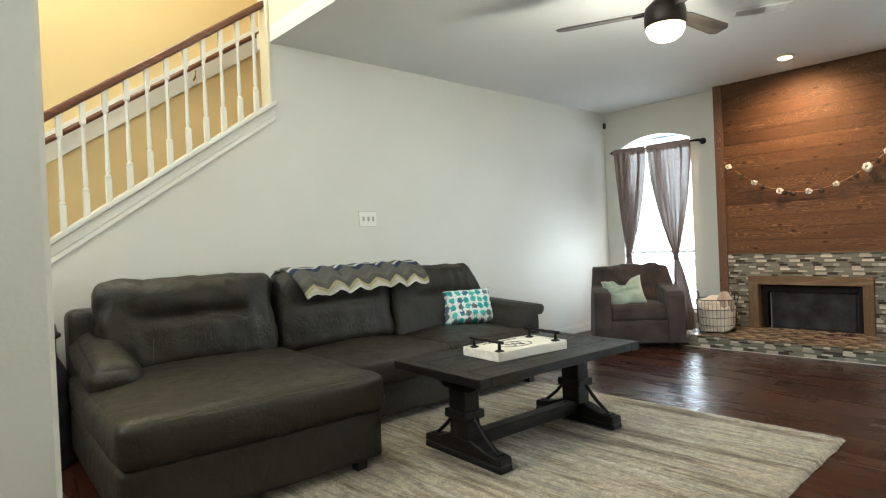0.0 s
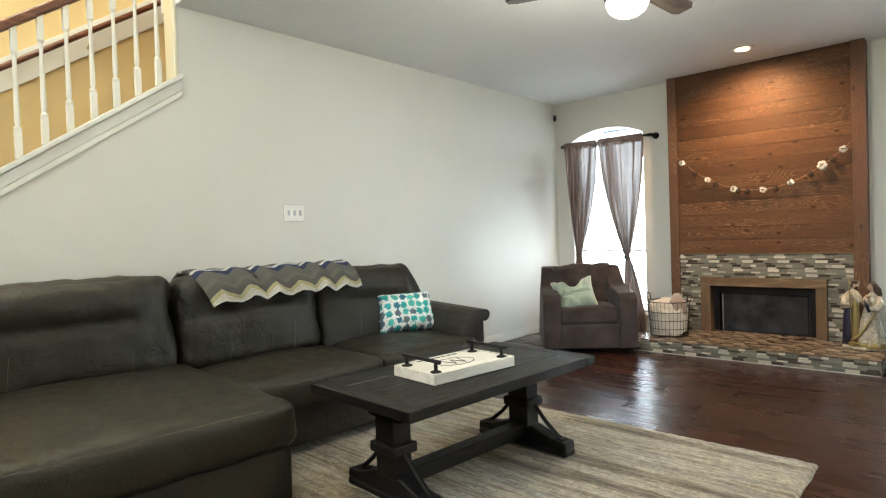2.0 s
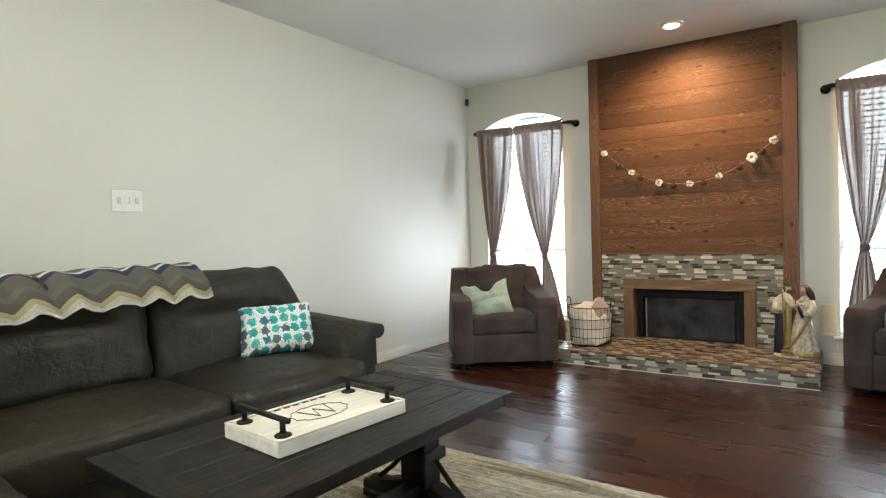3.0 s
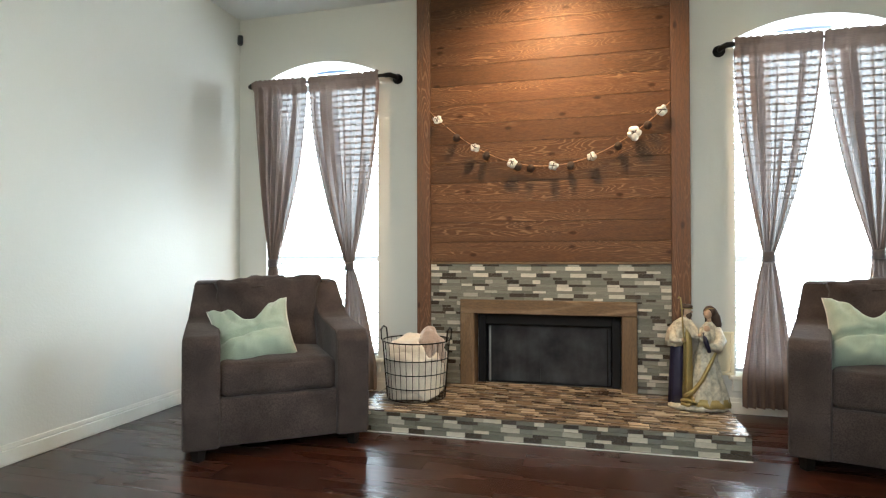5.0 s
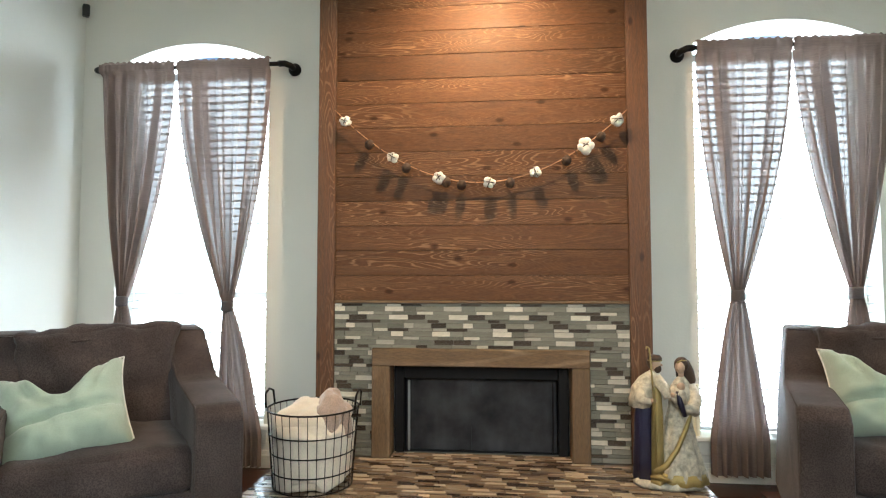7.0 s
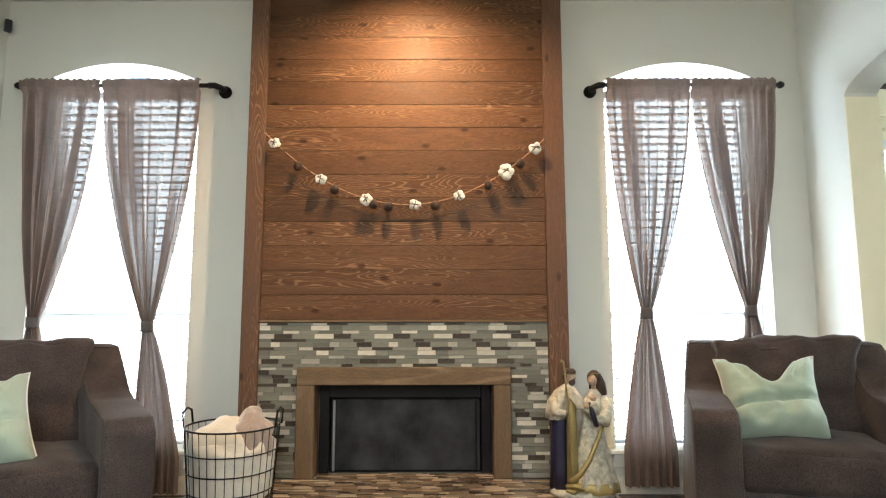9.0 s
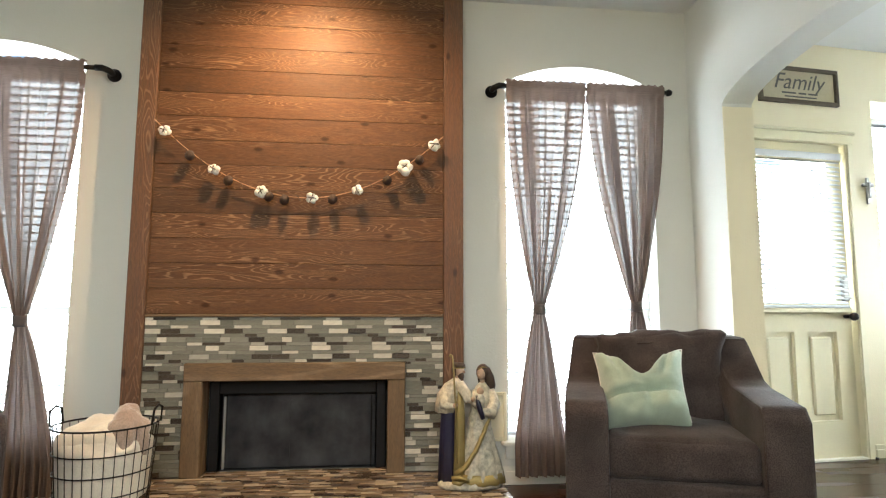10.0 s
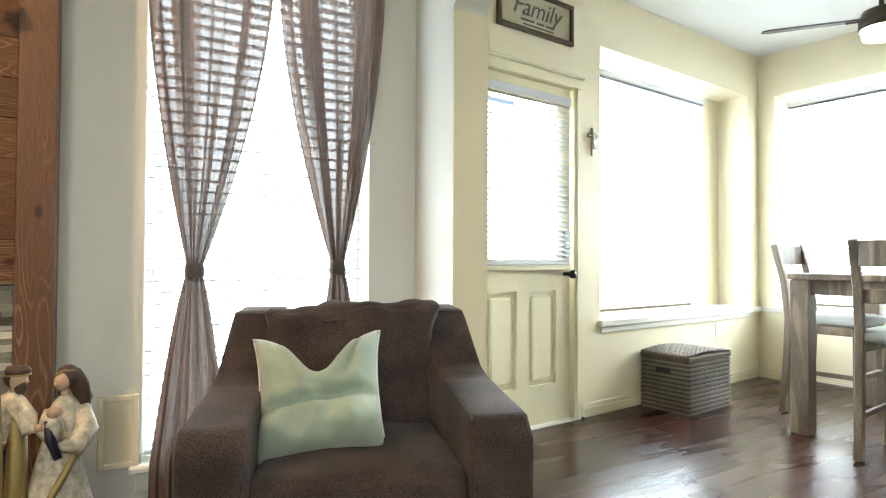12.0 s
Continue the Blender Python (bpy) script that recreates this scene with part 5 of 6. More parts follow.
# ---- armchairs ----
def armchair(m):
    c = thing("armchair", "charcoal tweed armchair with sloping arms", "armchair", m, group="pair of armchairs")
    W, D = 0.87, 0.86
    y0 = -D / 2
    part("seat_base", soft(bmesh.new(), (0, -0.02, 0.175), (W - 0.26, D - 0.08, 0.23), 0.02, 8, (0, 0, 0), 0.002, 1), M_CHAIR, c, "", True)
    part("seat_cushion", soft(bmesh.new(), (0, -0.08, 0.365), (W - 0.315, 0.64, 0.16), 0.04, 22, (0.005, 0.012, 0.03), 0.010, 3), M_CHAIR, c, "", True)
    prof = [(y0, 0.06), (y0, 0.535), (y0 + 0.05, 0.580), (-0.02, 0.606), (0.045, 0.632), (0.10, 0.70), (0.185, 0.79), (0.205, 0.808), (D / 2 - 0.06, 0.812), (D / 2 - 0.02, 0.5), (D / 2 - 0.05, 0.06)]
    for s in (-1, 1):
        a, b = sorted((s * (W / 2), s * (W / 2 - 0.165)))
        g = prism(bmesh.new(), prof, 0, a, b, 0.018, 3)
        for v in g.verts:
            v.co.x -= s * 0.045 * max(0.0, min(1.0, (v.co.y + 0.05) / 0.3)) * max(0.0, min(1.0, (v.co.z - 0.3) / 0.4))
        arm = part("arm", g, M_CHAIR, c, "", True)
        for x in (a + 0.008, b - 0.008):
            pts = [(x, y0 + 0.008, 0.10), (x, y0 + 0.008, 0.528), (x, y0 + 0.05, 0.572), (x, -0.02, 0.598), (x, 0.045, 0.624), (x, 0.105, 0.694), (x, 0.185, 0.78)]
            pts = [(p - s * 0.045 * max(0.0, min(1.0, (q + 0.05) / 0.3)) * max(0.0, min(1.0, (r - 0.3) / 0.4)), q, r) for p, q, r in pts]
            part("piping", tube(bmesh.new(), pts, 0.005, 6), M_CHAIR, arm, "", True)
    part("backrest", soft(bmesh.new(), (0, 0.30, 0.445), (W - 0.335, 0.16, 0.71), 0.03, 10, (0, 0, 0), 0.004, 4), M_CHAIR, c, "", True)

    def slump(p, q):
        k = max(0.0, q.z)
        p.z += 0.036 * noise.noise(Vector((p.x * 5.0, 2.0, 0.0))) * k + 0.012 * math.sin(p.x * 11) * k
        p.y -= 0.03 * k * k * abs(q.x) - 0.012 * math.exp(-((q.z + 0.15) / 0.1) ** 2) * (1 if q.y < 0 else 0)
        p.x *= 1 + 0.13 * k ** 3
        return p
    part("back_cushion", soft(bmesh.new(), (0, 0.165, 0.602), (W - 0.315, 0.20, 0.43), 0.055, 34, (0.0, 0.045, 0.012), 0.026, 6, 8, pose(0, 0, 0, -11), slump), M_CHAIR, c, "", True)
    pts = [(x, 0.085 + 0.02 * (x / 0.27) ** 2 + 0.004 * math.sin(x * 20), 0.787 + 0.012 * math.sin(x * 11) + 0.026 * noise.noise(Vector((x * 5.0, 2.0, 0.0)))) for x in [k * 0.03 - 0.27 for k in range(19)]]
    piping(c, pts, M_CHAIR, 0.005)
    for x in (-W / 2 + 0.07, W / 2 - 0.07):
        for y in (y0 + 0.06, D / 2 - 0.09):
            g = bmesh.new()
            lathe(g, [(0.027, 0.0), (0.042, 0.095)], (x, y, 0), 4)
            part("leg", g, M_DARKX, c, "dark wooden block leg")
    return c


def facing(fx0, fy0, fx1, fy1):
    """The pose of a chair from its two front corners."""
    a = math.atan2(fy1 - fy0, fx1 - fx0)
    return pose((fx0 + fx1) / 2 - 0.43 * math.sin(a), (fy0 + fy1) / 2 + 0.43 * math.cos(a), 0, 0, 0, math.degrees(a))


A1, A2 = facing(-2.29, 4.51, -1.595, 5.034), facing(0.335, 5.168, 1.157, 4.892)
chair = armchair(A1)
copy_thing(chair, A2)
for A, w, h, t, lean_back, chop, py, tilt, seed, dx, pz in ((A1, 0.39, 0.37, 0.23, -38, 0.11, -0.265, -9, 2, -0.085, 0.405), (A2, 0.365, 0.375, 0.29, -29, 0.11, -0.185, -3, 6, -0.10, 0.42)):
    cushion("mint green chenille pillow slumped in an armchair", w, h, t, M_MINT, A @ pose(dx, py, pz, lean_back, tilt, 0), chop, "throw_pillow", seed, "mint pillows")



# ---- rug and coffee table ----
rug = thing("rug", "shaggy striped beige and grey area rug", "rug", pose(0, 0, 0))
g = bmesh.new()
RX0, RX1, RY0, RY1 = -2.30, 0.175, 0.12, 3.075
NX, NY = 150, 180
rows = []
for j in range(NY + 1):
    y = RY0 + (RY1 - RY0) * j / NY
    row = []
    for i in range(NX + 1):
        x = RX0 + (RX1 - RX0) * i / NX
        e = min(i, NX - i, j, NY - j)
        z = 0.004 if e == 0 else 0.022 + 0.005 * noise.noise(Vector((x * 40, y * 40, 0))) + 0.003 * math.sin(y * 34)
        wob = 0.006 * noise.noise(Vector((x * 8, y * 8, 3))) if e < 2 else 0
        row.append(g.verts.new((x + wob, y + wob, z)))
    rows.append(row)
for a, b in zip(rows, rows[1:]):
    for i in range(NX):
        g.faces.new((a[i], a[i + 1], b[i + 1], b[i]))
part("woven_field", g, M_RUG, rug, "", True)

TX, TY, TZ = -1.134, 1.988, 0.518
RZ = 0.024
table = thing("coffee_table", "dark espresso farmhouse trestle coffee table", "coffee table", pose(TX, TY, RZ, 0, 0, -3.5))
TW, TL = 0.70, 1.285
top = TZ - RZ
for k in range(4):
    a = -TW / 2 + TW / 4 * k
    part("top_board", abox(a + 0.0008, a + TW / 4 - 0.0008, -TL / 2 + 0.075, TL / 2 - 0.075, top - 0.045, top, 0.003), M_DARKW, table)
for s in (-1, 1):
    a, b = sorted((s * (TL / 2 - 0.0735), s * TL / 2))
    part("breadboard_end", abox(-TW / 2, TW / 2, a, b, top - 0.045, top, 0.003), M_DARKX, table)
    y = s * 0.455
    g = abox(-0.29, 0.31, y - 0.045, y + 0.045, 0.0, 0.035, 0.008)
    prism(g, [(-0.29, 0.035), (0.31, 0.035), (0.305, 0.075), (0.20, 0.085), (0.09, 0.12), (-0.07, 0.12), (-0.18, 0.085), (-0.285, 0.075)], 1, y - 0.042, y + 0.042, 0.006)
    part("foot", g, M_DARKX, table)
    part("post", abox(-0.055, 0.075, y - 0.05, y + 0.05, 0.11, top - 0.10, 0.005), M_DARKW, table)
    part("collar", abox(-0.075, 0.095, y - 0.068, y + 0.068, 0.215, 0.262, 0.008, 2), M_DARKX, table)
    g = prism(bmesh.new(), [(-0.19, top - 0.046), (0.21, top - 0.046), (0.21, top - 0.075), (0.11, top - 0.13), (-0.09, top - 0.13), (-0.19, top - 0.075)], 1, y - 0.05, y + 0.05, 0.005)
    part("bracket", g, M_DARKX, table)
    for q in (-1, 1):
        part("brace", tube(bmesh.new(), [(0.01 + q * 0.06, y, 0.245), (0.01 + q * 0.15, y, 0.15), (0.01 + q * 0.245, y, 0.075)], 0.011, 6), M_IRON, table, "black iron brace")
        part("bolt_plate", abox(0.01 + q * 0.235 - 0.03, 0.01 + q * 0.235 + 0.03, y - 0.025, y + 0.025, 0.074, 0.086, 0.003), M_IRON, table)
part("stretcher", abox(-0.03, 0.05, -0.42, 0.42, 0.055, 0.125, 0.005), M_DARKW, table)

tray = thing("serving_tray", "whitewashed wooden tray with black pipe handles", "tray", pose(-1.128, 1.933, TZ + 0.001, 0, 0, -6))
part("board", abox(-0.15, 0.15, -0.262, 0.262, 0, 0.045, 0.005, 2), M_WHITEW, tray)
for a, b, c, d in ((-0.15, -0.138, -0.262, 0.262), (0.138, 0.15, -0.262, 0.262), (-0.1375, 0.1375, -0.262, -0.25), (-0.1375, 0.1375, 0.25, 0.262)):
    part("rim", abox(a, b, c, d, 0.0452, 0.050, 0.002), M_WHITEW, tray)
for s in (-1, 1):
    y = s * 0.215
    h = part("handle", tube(bmesh.new(), [(-0.135, y, 0.095), (0.135, y, 0.095)], 0.009, 10), M_IRON, tray, "black iron pipe handle", True)
    for x in (-0.105, 0.105):
        g = tube(bmesh.new(), [(x, y, 0.052), (x, y, 0.095)], 0.009, 10)
        lathe(g, [(0.026, 0.046), (0.026, 0.050), (0.013, 0.056)], (x, y, 0), 14)
        part("flange", g, M_IRON, h, "", True)
g = bmesh.new()
pts = [(0.075 * math.cos(k * math.tau / 24) * (1 if k % 2 else 0.92), 0.11 * math.sin(k * math.tau / 24) * (1 if k % 2 else 0.92), 0.0464) for k in range(25)]
tube(g, pts, 0.0014, 5)
tube(g, [(-0.05, 0.055, 0.0464), (0.045, 0.03, 0.0464), (-0.04, 0.0, 0.0464), (0.045, -0.03, 0.0464), (-0.05, -0.055, 0.0464)], 0.0022, 5)
for k in range(7):
    box(g, -0.135, -0.123, -0.13 + 0.038 * k, -0.105 + 0.038 * k, 0.0455, 0.0475)
part("emblem", g, M_INK, tray, "faded wreath emblem")

# ---- milk can ----
can = thing("milk_can", "old galvanised milk can with a lid", "milk can", pose(-2.89, -0.075, 0))
part("body", lathe(bmesh.new(), [(0.145, 0), (0.150, 0.02), (0.148, 0.04), (0.148, 0.42), (0.152, 0.44), (0.135, 0.52), (0.095, 0.60), (0.088, 0.63), (0.088, 0.70), (0.10, 0.715)], n=28), M_ZINC, can, "", True)
part("lid", lathe(bmesh.new(), [(0.112, 0.716), (0.115, 0.735), (0.10, 0.745), (0.09, 0.79), (0.07, 0.80)], n=24), M_ZINC, can, "", True)
for s in (-1, 1):
    part("handle", tube(bmesh.new(), [(s * 0.12, 0, 0.54), (s * 0.17, 0, 0.56), (s * 0.165, 0, 0.63), (s * 0.095, 0, 0.655)], 0.009, 8), M_ZINC, can, "", True)

# ---- wire basket with blankets, on the hearth ----
wb = thing("wire_basket", "round black wire basket on the hearth", "basket", pose(-1.515, 5.56, HT + 0.004))
BR0, BR1, BHH = 0.172, 0.198, 0.335
for z in (0.005, 0.075, 0.155, 0.235, BHH):
    r = BR0 + (BR1 - BR0) * z / BHH
    part("hoop", tube(bmesh.new(), [(r * math.cos(k * math.tau / 40), r * math.sin(k * math.tau / 40), z) for k in range(41)], 0.0028 if z < BHH else 0.0042, 6), M_IRON, wb, "", True)
for k in range(32):
    a = k * math.tau / 32
    part("wire", tube(bmesh.new(), [(BR0 * math.cos(a), BR0 * math.sin(a), 0.005), (BR1 * math.cos(a), BR1 * math.sin(a), BHH)], 0.0017, 5), M_IRON, wb)
for s in (-1, 1):
    part("handle", tube(bmesh.new(), [(s * BR1, -0.05, BHH), (s * (BR1 + 0.006), -0.045, BHH + 0.06), (s * (BR1 + 0.006), 0, BHH + 0.075), (s * (BR1 + 0.006), 0.045, BHH + 0.06), (s * BR1, 0.05, BHH)], 0.005, 8), M_IRON, wb, "", True)


g = soft(bmesh.new(), (-0.01, 0.0, 0.155), (0.36, 0.36, 0.31), 0.12, 30, (0.02, 0.02, 0.04), 0.03, 4, 11)
for v in g.verts:
    lim = BR0 + (BR1 - BR0) * max(0, v.co.z) / BHH - 0.007
    r = math.hypot(v.co.x, v.co.y)
    if r > lim:
        v.co.x, v.co.y = v.co.x * lim / r, v.co.y * lim / r
    v.co.z = max(v.co.z, 0.004)
tagged(part("folded_blanket", g, M_FLEECE, None, "", True), "cream fleece blanket stuffed in the wire basket", "blanket").matrix_world = pose(-1.515, 5.56, HT + 0.008)
g = soft(bmesh.new(), (0, 0, 0.13), (0.15, 0.22, 0.26), 0.07, 22, (0.01, 0.01, 0.02), 0.025, 9, 14)
tagged(part("rolled_blanket", g, M_BLUSH, None, "", True), "taupe fleece blanket bundled in the wire basket", "blanket").matrix_world = pose(-1.455, 5.57, HT + 0.13, 4, 6, 12)

# ---- holy family statue ----
g = bmesh.new()


def sub(fn, slot, *a, **k):
    n = len(g.faces)
    fn(g, *a, **k)
    g.faces.ensure_lookup_table()
    for f in g.faces[n:]:
        f.material_index = slot


def robe(bm, rings, n=26, flute=0.0, folds=9):
    """A draped shape through oval rings (x, y, half width, half depth, z), with pleats that die out upwards."""
    z0, z1 = rings[0][4], rings[-1][4]
    loops = []
    for cx, cy, rx, ry, z in rings:
        k = flute * (1 - (z - z0) / (z1 - z0))
        loops.append([bm.verts.new((cx + (rx + k * math.sin(folds * a)) * math.cos(a), cy + (ry + k * math.sin(folds * a)) * math.sin(a), z)) for a in [q * math.tau / n for q in range(n)]])
    for u, v in zip(loops, loops[1:]):
        for q in range(n):
            bm.faces.new((u[q], u[(q + 1) % n], v[(q + 1) % n], v[q]))
    bm.faces.new(loops[0][::-1]), bm.faces.new(loops[-1])


NAVY, GOLD, PEARL, SKIN, HAIR = range(5)
sub(robe, PEARL, [(0.0, 0.0, 0.150, 0.085, 0.0), (0.0, 0.0, 0.152, 0.087, 0.012), (0.0, 0.0, 0.138, 0.078, 0.028)], 30, 0.004, 7)
# the standing man: dark robe, pale cape, gilt front panel, staff
sub(robe, NAVY, [(-0.098, 0.02, 0.050, 0.055, 0.02), (-0.100, 0.02, 0.045, 0.050, 0.12), (-0.098, 0.02, 0.041, 0.045, 0.27), (-0.090, 0.018, 0.040, 0.042, 0.40), (-0.07, 0.012, 0.018, 0.02, 0.47)], 26, 0.005, 8)
sub(robe, GOLD, [(-0.052, -0.02, 0.030, 0.036, 0.02), (-0.052, -0.018, 0.026, 0.033, 0.15), (-0.050, -0.014, 0.024, 0.030, 0.32), (-0.052, -0.008, 0.022, 0.026, 0.43), (-0.058, 0.0, 0.012, 0.014, 0.475)], 20, 0.004, 6)
sub(robe, PEARL, [(-0.118, 0.008, 0.042, 0.050, 0.335), (-0.112, 0.008, 0.048, 0.054, 0.37), (-0.098, 0.008, 0.052, 0.052, 0.42), (-0.078, 0.006, 0.040, 0.040, 0.465), (-0.062, 0.004, 0.016, 0.018, 0.492)], 26, 0.006, 7)
sub(tube, PEARL, [(-0.055, -0.02, 0.465), (-0.025, -0.045, 0.425), (-0.018, -0.062, 0.395), (-0.004, -0.070, 0.40)], [0.026, 0.025, 0.02, 0.010], 10)
sub(tube, PEARL, [(-0.125, -0.01, 0.43), (-0.125, -0.045, 0.37), (-0.085, -0.066, 0.37)], [0.026, 0.024, 0.014], 10)
sub(ball, SKIN, (-0.078, -0.070, 0.375), 0.012, 8, 6)
sub(ball, SKIN, (0.002, -0.073, 0.402), 0.011, 8, 6)
sub(tube, SKIN, [(-0.060, 0.002, 0.48), (-0.054, -0.002, 0.505)], 0.013, 8)
sub(ball, SKIN, (-0.050, -0.006, 0.524), 0.024, 14, 10, (0.92, 1.0, 1.2))
sub(ball, SKIN, (-0.030, -0.022, 0.522), 0.006, 6, 5)
sub(ball, HAIR, (-0.044, -0.016, 0.505), 0.016, 10, 8, (1.0, 0.95, 1.25))
sub(ball, HAIR, (-0.060, 0.006, 0.530), 0.026, 14, 10, (1.0, 1.0, 1.15))
sub(robe, HAIR, [(-0.052, 0.0, 0.030, 0.030, 0.540), (-0.052, 0.0, 0.031, 0.031, 0.552), (-0.054, 0.0, 0.024, 0.025, 0.562)], 16)
sub(robe, GOLD, [(-0.052, 0.0, 0.0315, 0.0315, 0.537), (-0.052, 0.0, 0.0318, 0.0318, 0.5415)], 16)
sub(tube, GOLD, [(-0.072, -0.078, 0.12), (-0.078, -0.078, 0.38), (-0.088, -0.07, 0.56), (-0.092, -0.066, 0.60), (-0.100, -0.064, 0.607), (-0.104, -0.064, 0.595)], 0.0042, 8)
# the woman with the child: flared gown, gilt hem and sash, long veil
sub(robe, PEARL, [(0.045, 0.0, 0.118, 0.086, 0.016), (0.048, 0.0, 0.106, 0.080, 0.07), (0.046, 0.0, 0.078, 0.064, 0.17), (0.044, 0.0, 0.056, 0.050, 0.27), (0.052, 0.0, 0.047, 0.043, 0.34), (0.058, 0.002, 0.048, 0.042, 0.40), (0.060, 0.004, 0.034, 0.032, 0.445), (0.060, 0.004, 0.014, 0.016, 0.47)], 40, 0.008, 11)
sub(robe, GOLD, [(0.045, 0.0, 0.1205, 0.0885, 0.018), (0.047, 0.0, 0.1165, 0.086, 0.04), (0.048, 0.0, 0.1105, 0.083, 0.062)], 40, 0.008, 11)
sub(tube, GOLD, [(-0.075, -0.075, 0.075), (-0.035, -0.085, 0.105), (0.012, -0.080, 0.17), (0.055, -0.062, 0.25), (0.092, -0.028, 0.32), (0.098, -0.005, 0.36)], [0.013, 0.012, 0.011, 0.010, 0.008, 0.006], 9)
sub(tube, GOLD, [(-0.09, -0.06, 0.05), (-0.06, -0.085, 0.06), (-0.02, -0.088, 0.045), (-0.06, -0.084, 0.03), (-0.09, -0.062, 0.035)], 0.010, 8)
sub(tube, PEARL, [(0.092, 0.006, 0.43), (0.110, -0.02, 0.37), (0.090, -0.055, 0.335), (0.045, -0.066, 0.345)], [0.028, 0.033, 0.030, 0.014], 12)
sub(tube, PEARL, [(0.030, -0.02, 0.43), (0.012, -0.05, 0.385), (0.030, -0.066, 0.36)], [0.022, 0.022, 0.013], 10)
sub(tube, PEARL, [(0.040, -0.062, 0.365), (0.034, -0.070, 0.41), (0.032, -0.070, 0.43)], [0.024, 0.024, 0.016], 10)
sub(tube, NAVY, [(0.022, -0.078, 0.42), (0.030, -0.086, 0.37), (0.048, -0.084, 0.315)], [0.008, 0.013, 0.010], 8)
sub(ball, SKIN, (0.036, -0.078, 0.440), 0.017, 10, 8)
sub(tube, SKIN, [(0.060, 0.002, 0.46), (0.058, -0.006, 0.49)], 0.012, 8)
sub(ball, SKIN, (0.052, -0.014, 0.512), 0.023, 14, 10, (0.9, 1.0, 1.2))
sub(ball, SKIN, (0.037, -0.030, 0.507), 0.0055, 6, 5)
sub(ball, HAIR, (0.064, 0.002, 0.522), 0.031, 14, 10, (1.05, 1.0, 1.1))
sub(tube, HAIR, [(0.074, 0.006, 0.53), (0.094, 0.014, 0.49), (0.106, 0.016, 0.45), (0.110, 0.014, 0.42)], [0.024, 0.026, 0.022, 0.008], 12)
sub(tube, HAIR, [(0.052, -0.020, 0.535), (0.040, 0.0, 0.51), (0.048, 0.008, 0.47)], [0.008, 0.010, 0.008], 8)
sub(tube, GOLD, [(0.036, -0.022, 0.532), (0.056, -0.026, 0.544), (0.080, -0.016, 0.540)], 0.0035, 6)
st = new("statue", mesh_of("statue", g, [M_NAVY, M_GOLD, M_PEARL, M_SKIN, M_HAIR], True))
st.matrix_world = pose(0.045, 5.70, HT + 0.004)
tagged(st, "painted robed couple statue with gilt trim on the hearth", "statue")

# ---- wicker chest ----
wk = thing("wicker_chest", "grey woven wicker storage chest with a lid", "chest", NOOK @ pose(0.845, -0.20, 0))
WX, WY, WH = 0.255, 0.175, 0.335
part("lining", abox(-WX + 0.012, WX - 0.012, -WY + 0.012, WY - 0.012, 0.006, WH), M_WICKER, wk)


def weave(z, k, wx, wy, mat, r=0.0075):
    pts, n = [], 15
    sides = [((-wx, -wy), (wx, -wy)), ((wx, -wy), (wx, wy)), ((wx, wy), (-wx, wy)), ((-wx, wy), (-wx, -wy))]
    c = 0
    for (ax, ay), (bx, by) in sides:
        d = Vector((bx - ax, by - ay)).normalized()
        no = Vector((d.y, -d.x))
        cnt = int((Vector((bx, by)) - Vector((ax, ay))).length / 0.028)
        for q in range(cnt):
            f = (q + 0.5) / cnt
            s = 1 if (c + k) % 2 else -1
            c += 1
            pts.append((ax + (bx - ax) * f + no.x * 0.004 * s, ay + (by - ay) * f + no.y * 0.004 * s, z))
    part("strand", tube(bmesh.new(), pts + pts[:1], r, 5, False), mat, wk, "", True)


for k in range(24):
    weave(0.008 + 0.0142 * k, k, WX, WY, M_WICKER if k % 2 else M_WICKERL)
part("lid_frame", abox(-WX - 0.006, WX + 0.006, -WY - 0.006, WY + 0.006, WH + 0.002, WH + 0.035, 0.01, 2), M_WICKER, wk)
for k in range(26):
    y = -WY + 2 * WY * (k + 0.5) / 26
    part("lid_strand", tube(bmesh.new(), [(-WX - 0.004 + (2 * WX + 0.008) * q / 20, y, WH + 0.037 + 0.018 * math.sin(math.pi * q / 20) + 0.003 * (1 if (q + k) % 2 else -1)) for q in range(21)], 0.008, 5), M_WICKERL if k % 2 else M_WICKER, wk, "", True)
# Black plate on the weave puts the hand hole's shade into colour.
part("hole_shade_plate", abox(-WX - 0.010, -WX - 0.006, -0.055, 0.055, 0.25, 0.285, 0.0015), M_BLACKP, wk, "dark hand hole")

# ---- nook table and chairs ----
NR = pose(0, 0, 0, 0, 0, 6)
dt = thing("counter_table", "driftwood-toned counter-height dining table", "table", pose(3.68, 5.58, 0) @ NR)
DL, DWID, DZ = 1.15, 1.15, 0.915
part("tabletop", abox(-0.06, DL, -DWID, 0.06, DZ - 0.035, DZ, 0.004), M_DINING, dt)
g = bmesh.new()
box(g, 0.05, DL - 0.11, -0.02, 0.005, DZ - 0.12, DZ - 0.036), box(g, 0.05, DL - 0.11, -DWID + 0.055, -DWID + 0.08, DZ - 0.12, DZ - 0.036)
box(g, -0.02, 0.005, -DWID + 0.11, -0.05, DZ - 0.12, DZ - 0.036), box(g, DL - 0.08, DL - 0.055, -DWID + 0.11, -0.05, DZ - 0.12, DZ - 0.036)
part("apron", g, M_DINING, dt)
for x, y in ((0.0, 0.0), (DL - 0.06, 0.0), (0.0, -DWID + 0.06), (DL - 0.06, -DWID + 0.06)):
    part("leg", abox(x - 0.05, x + 0.05, y - 0.05, y + 0.05, 0, DZ - 0.036, 0.004), M_DINING, dt)


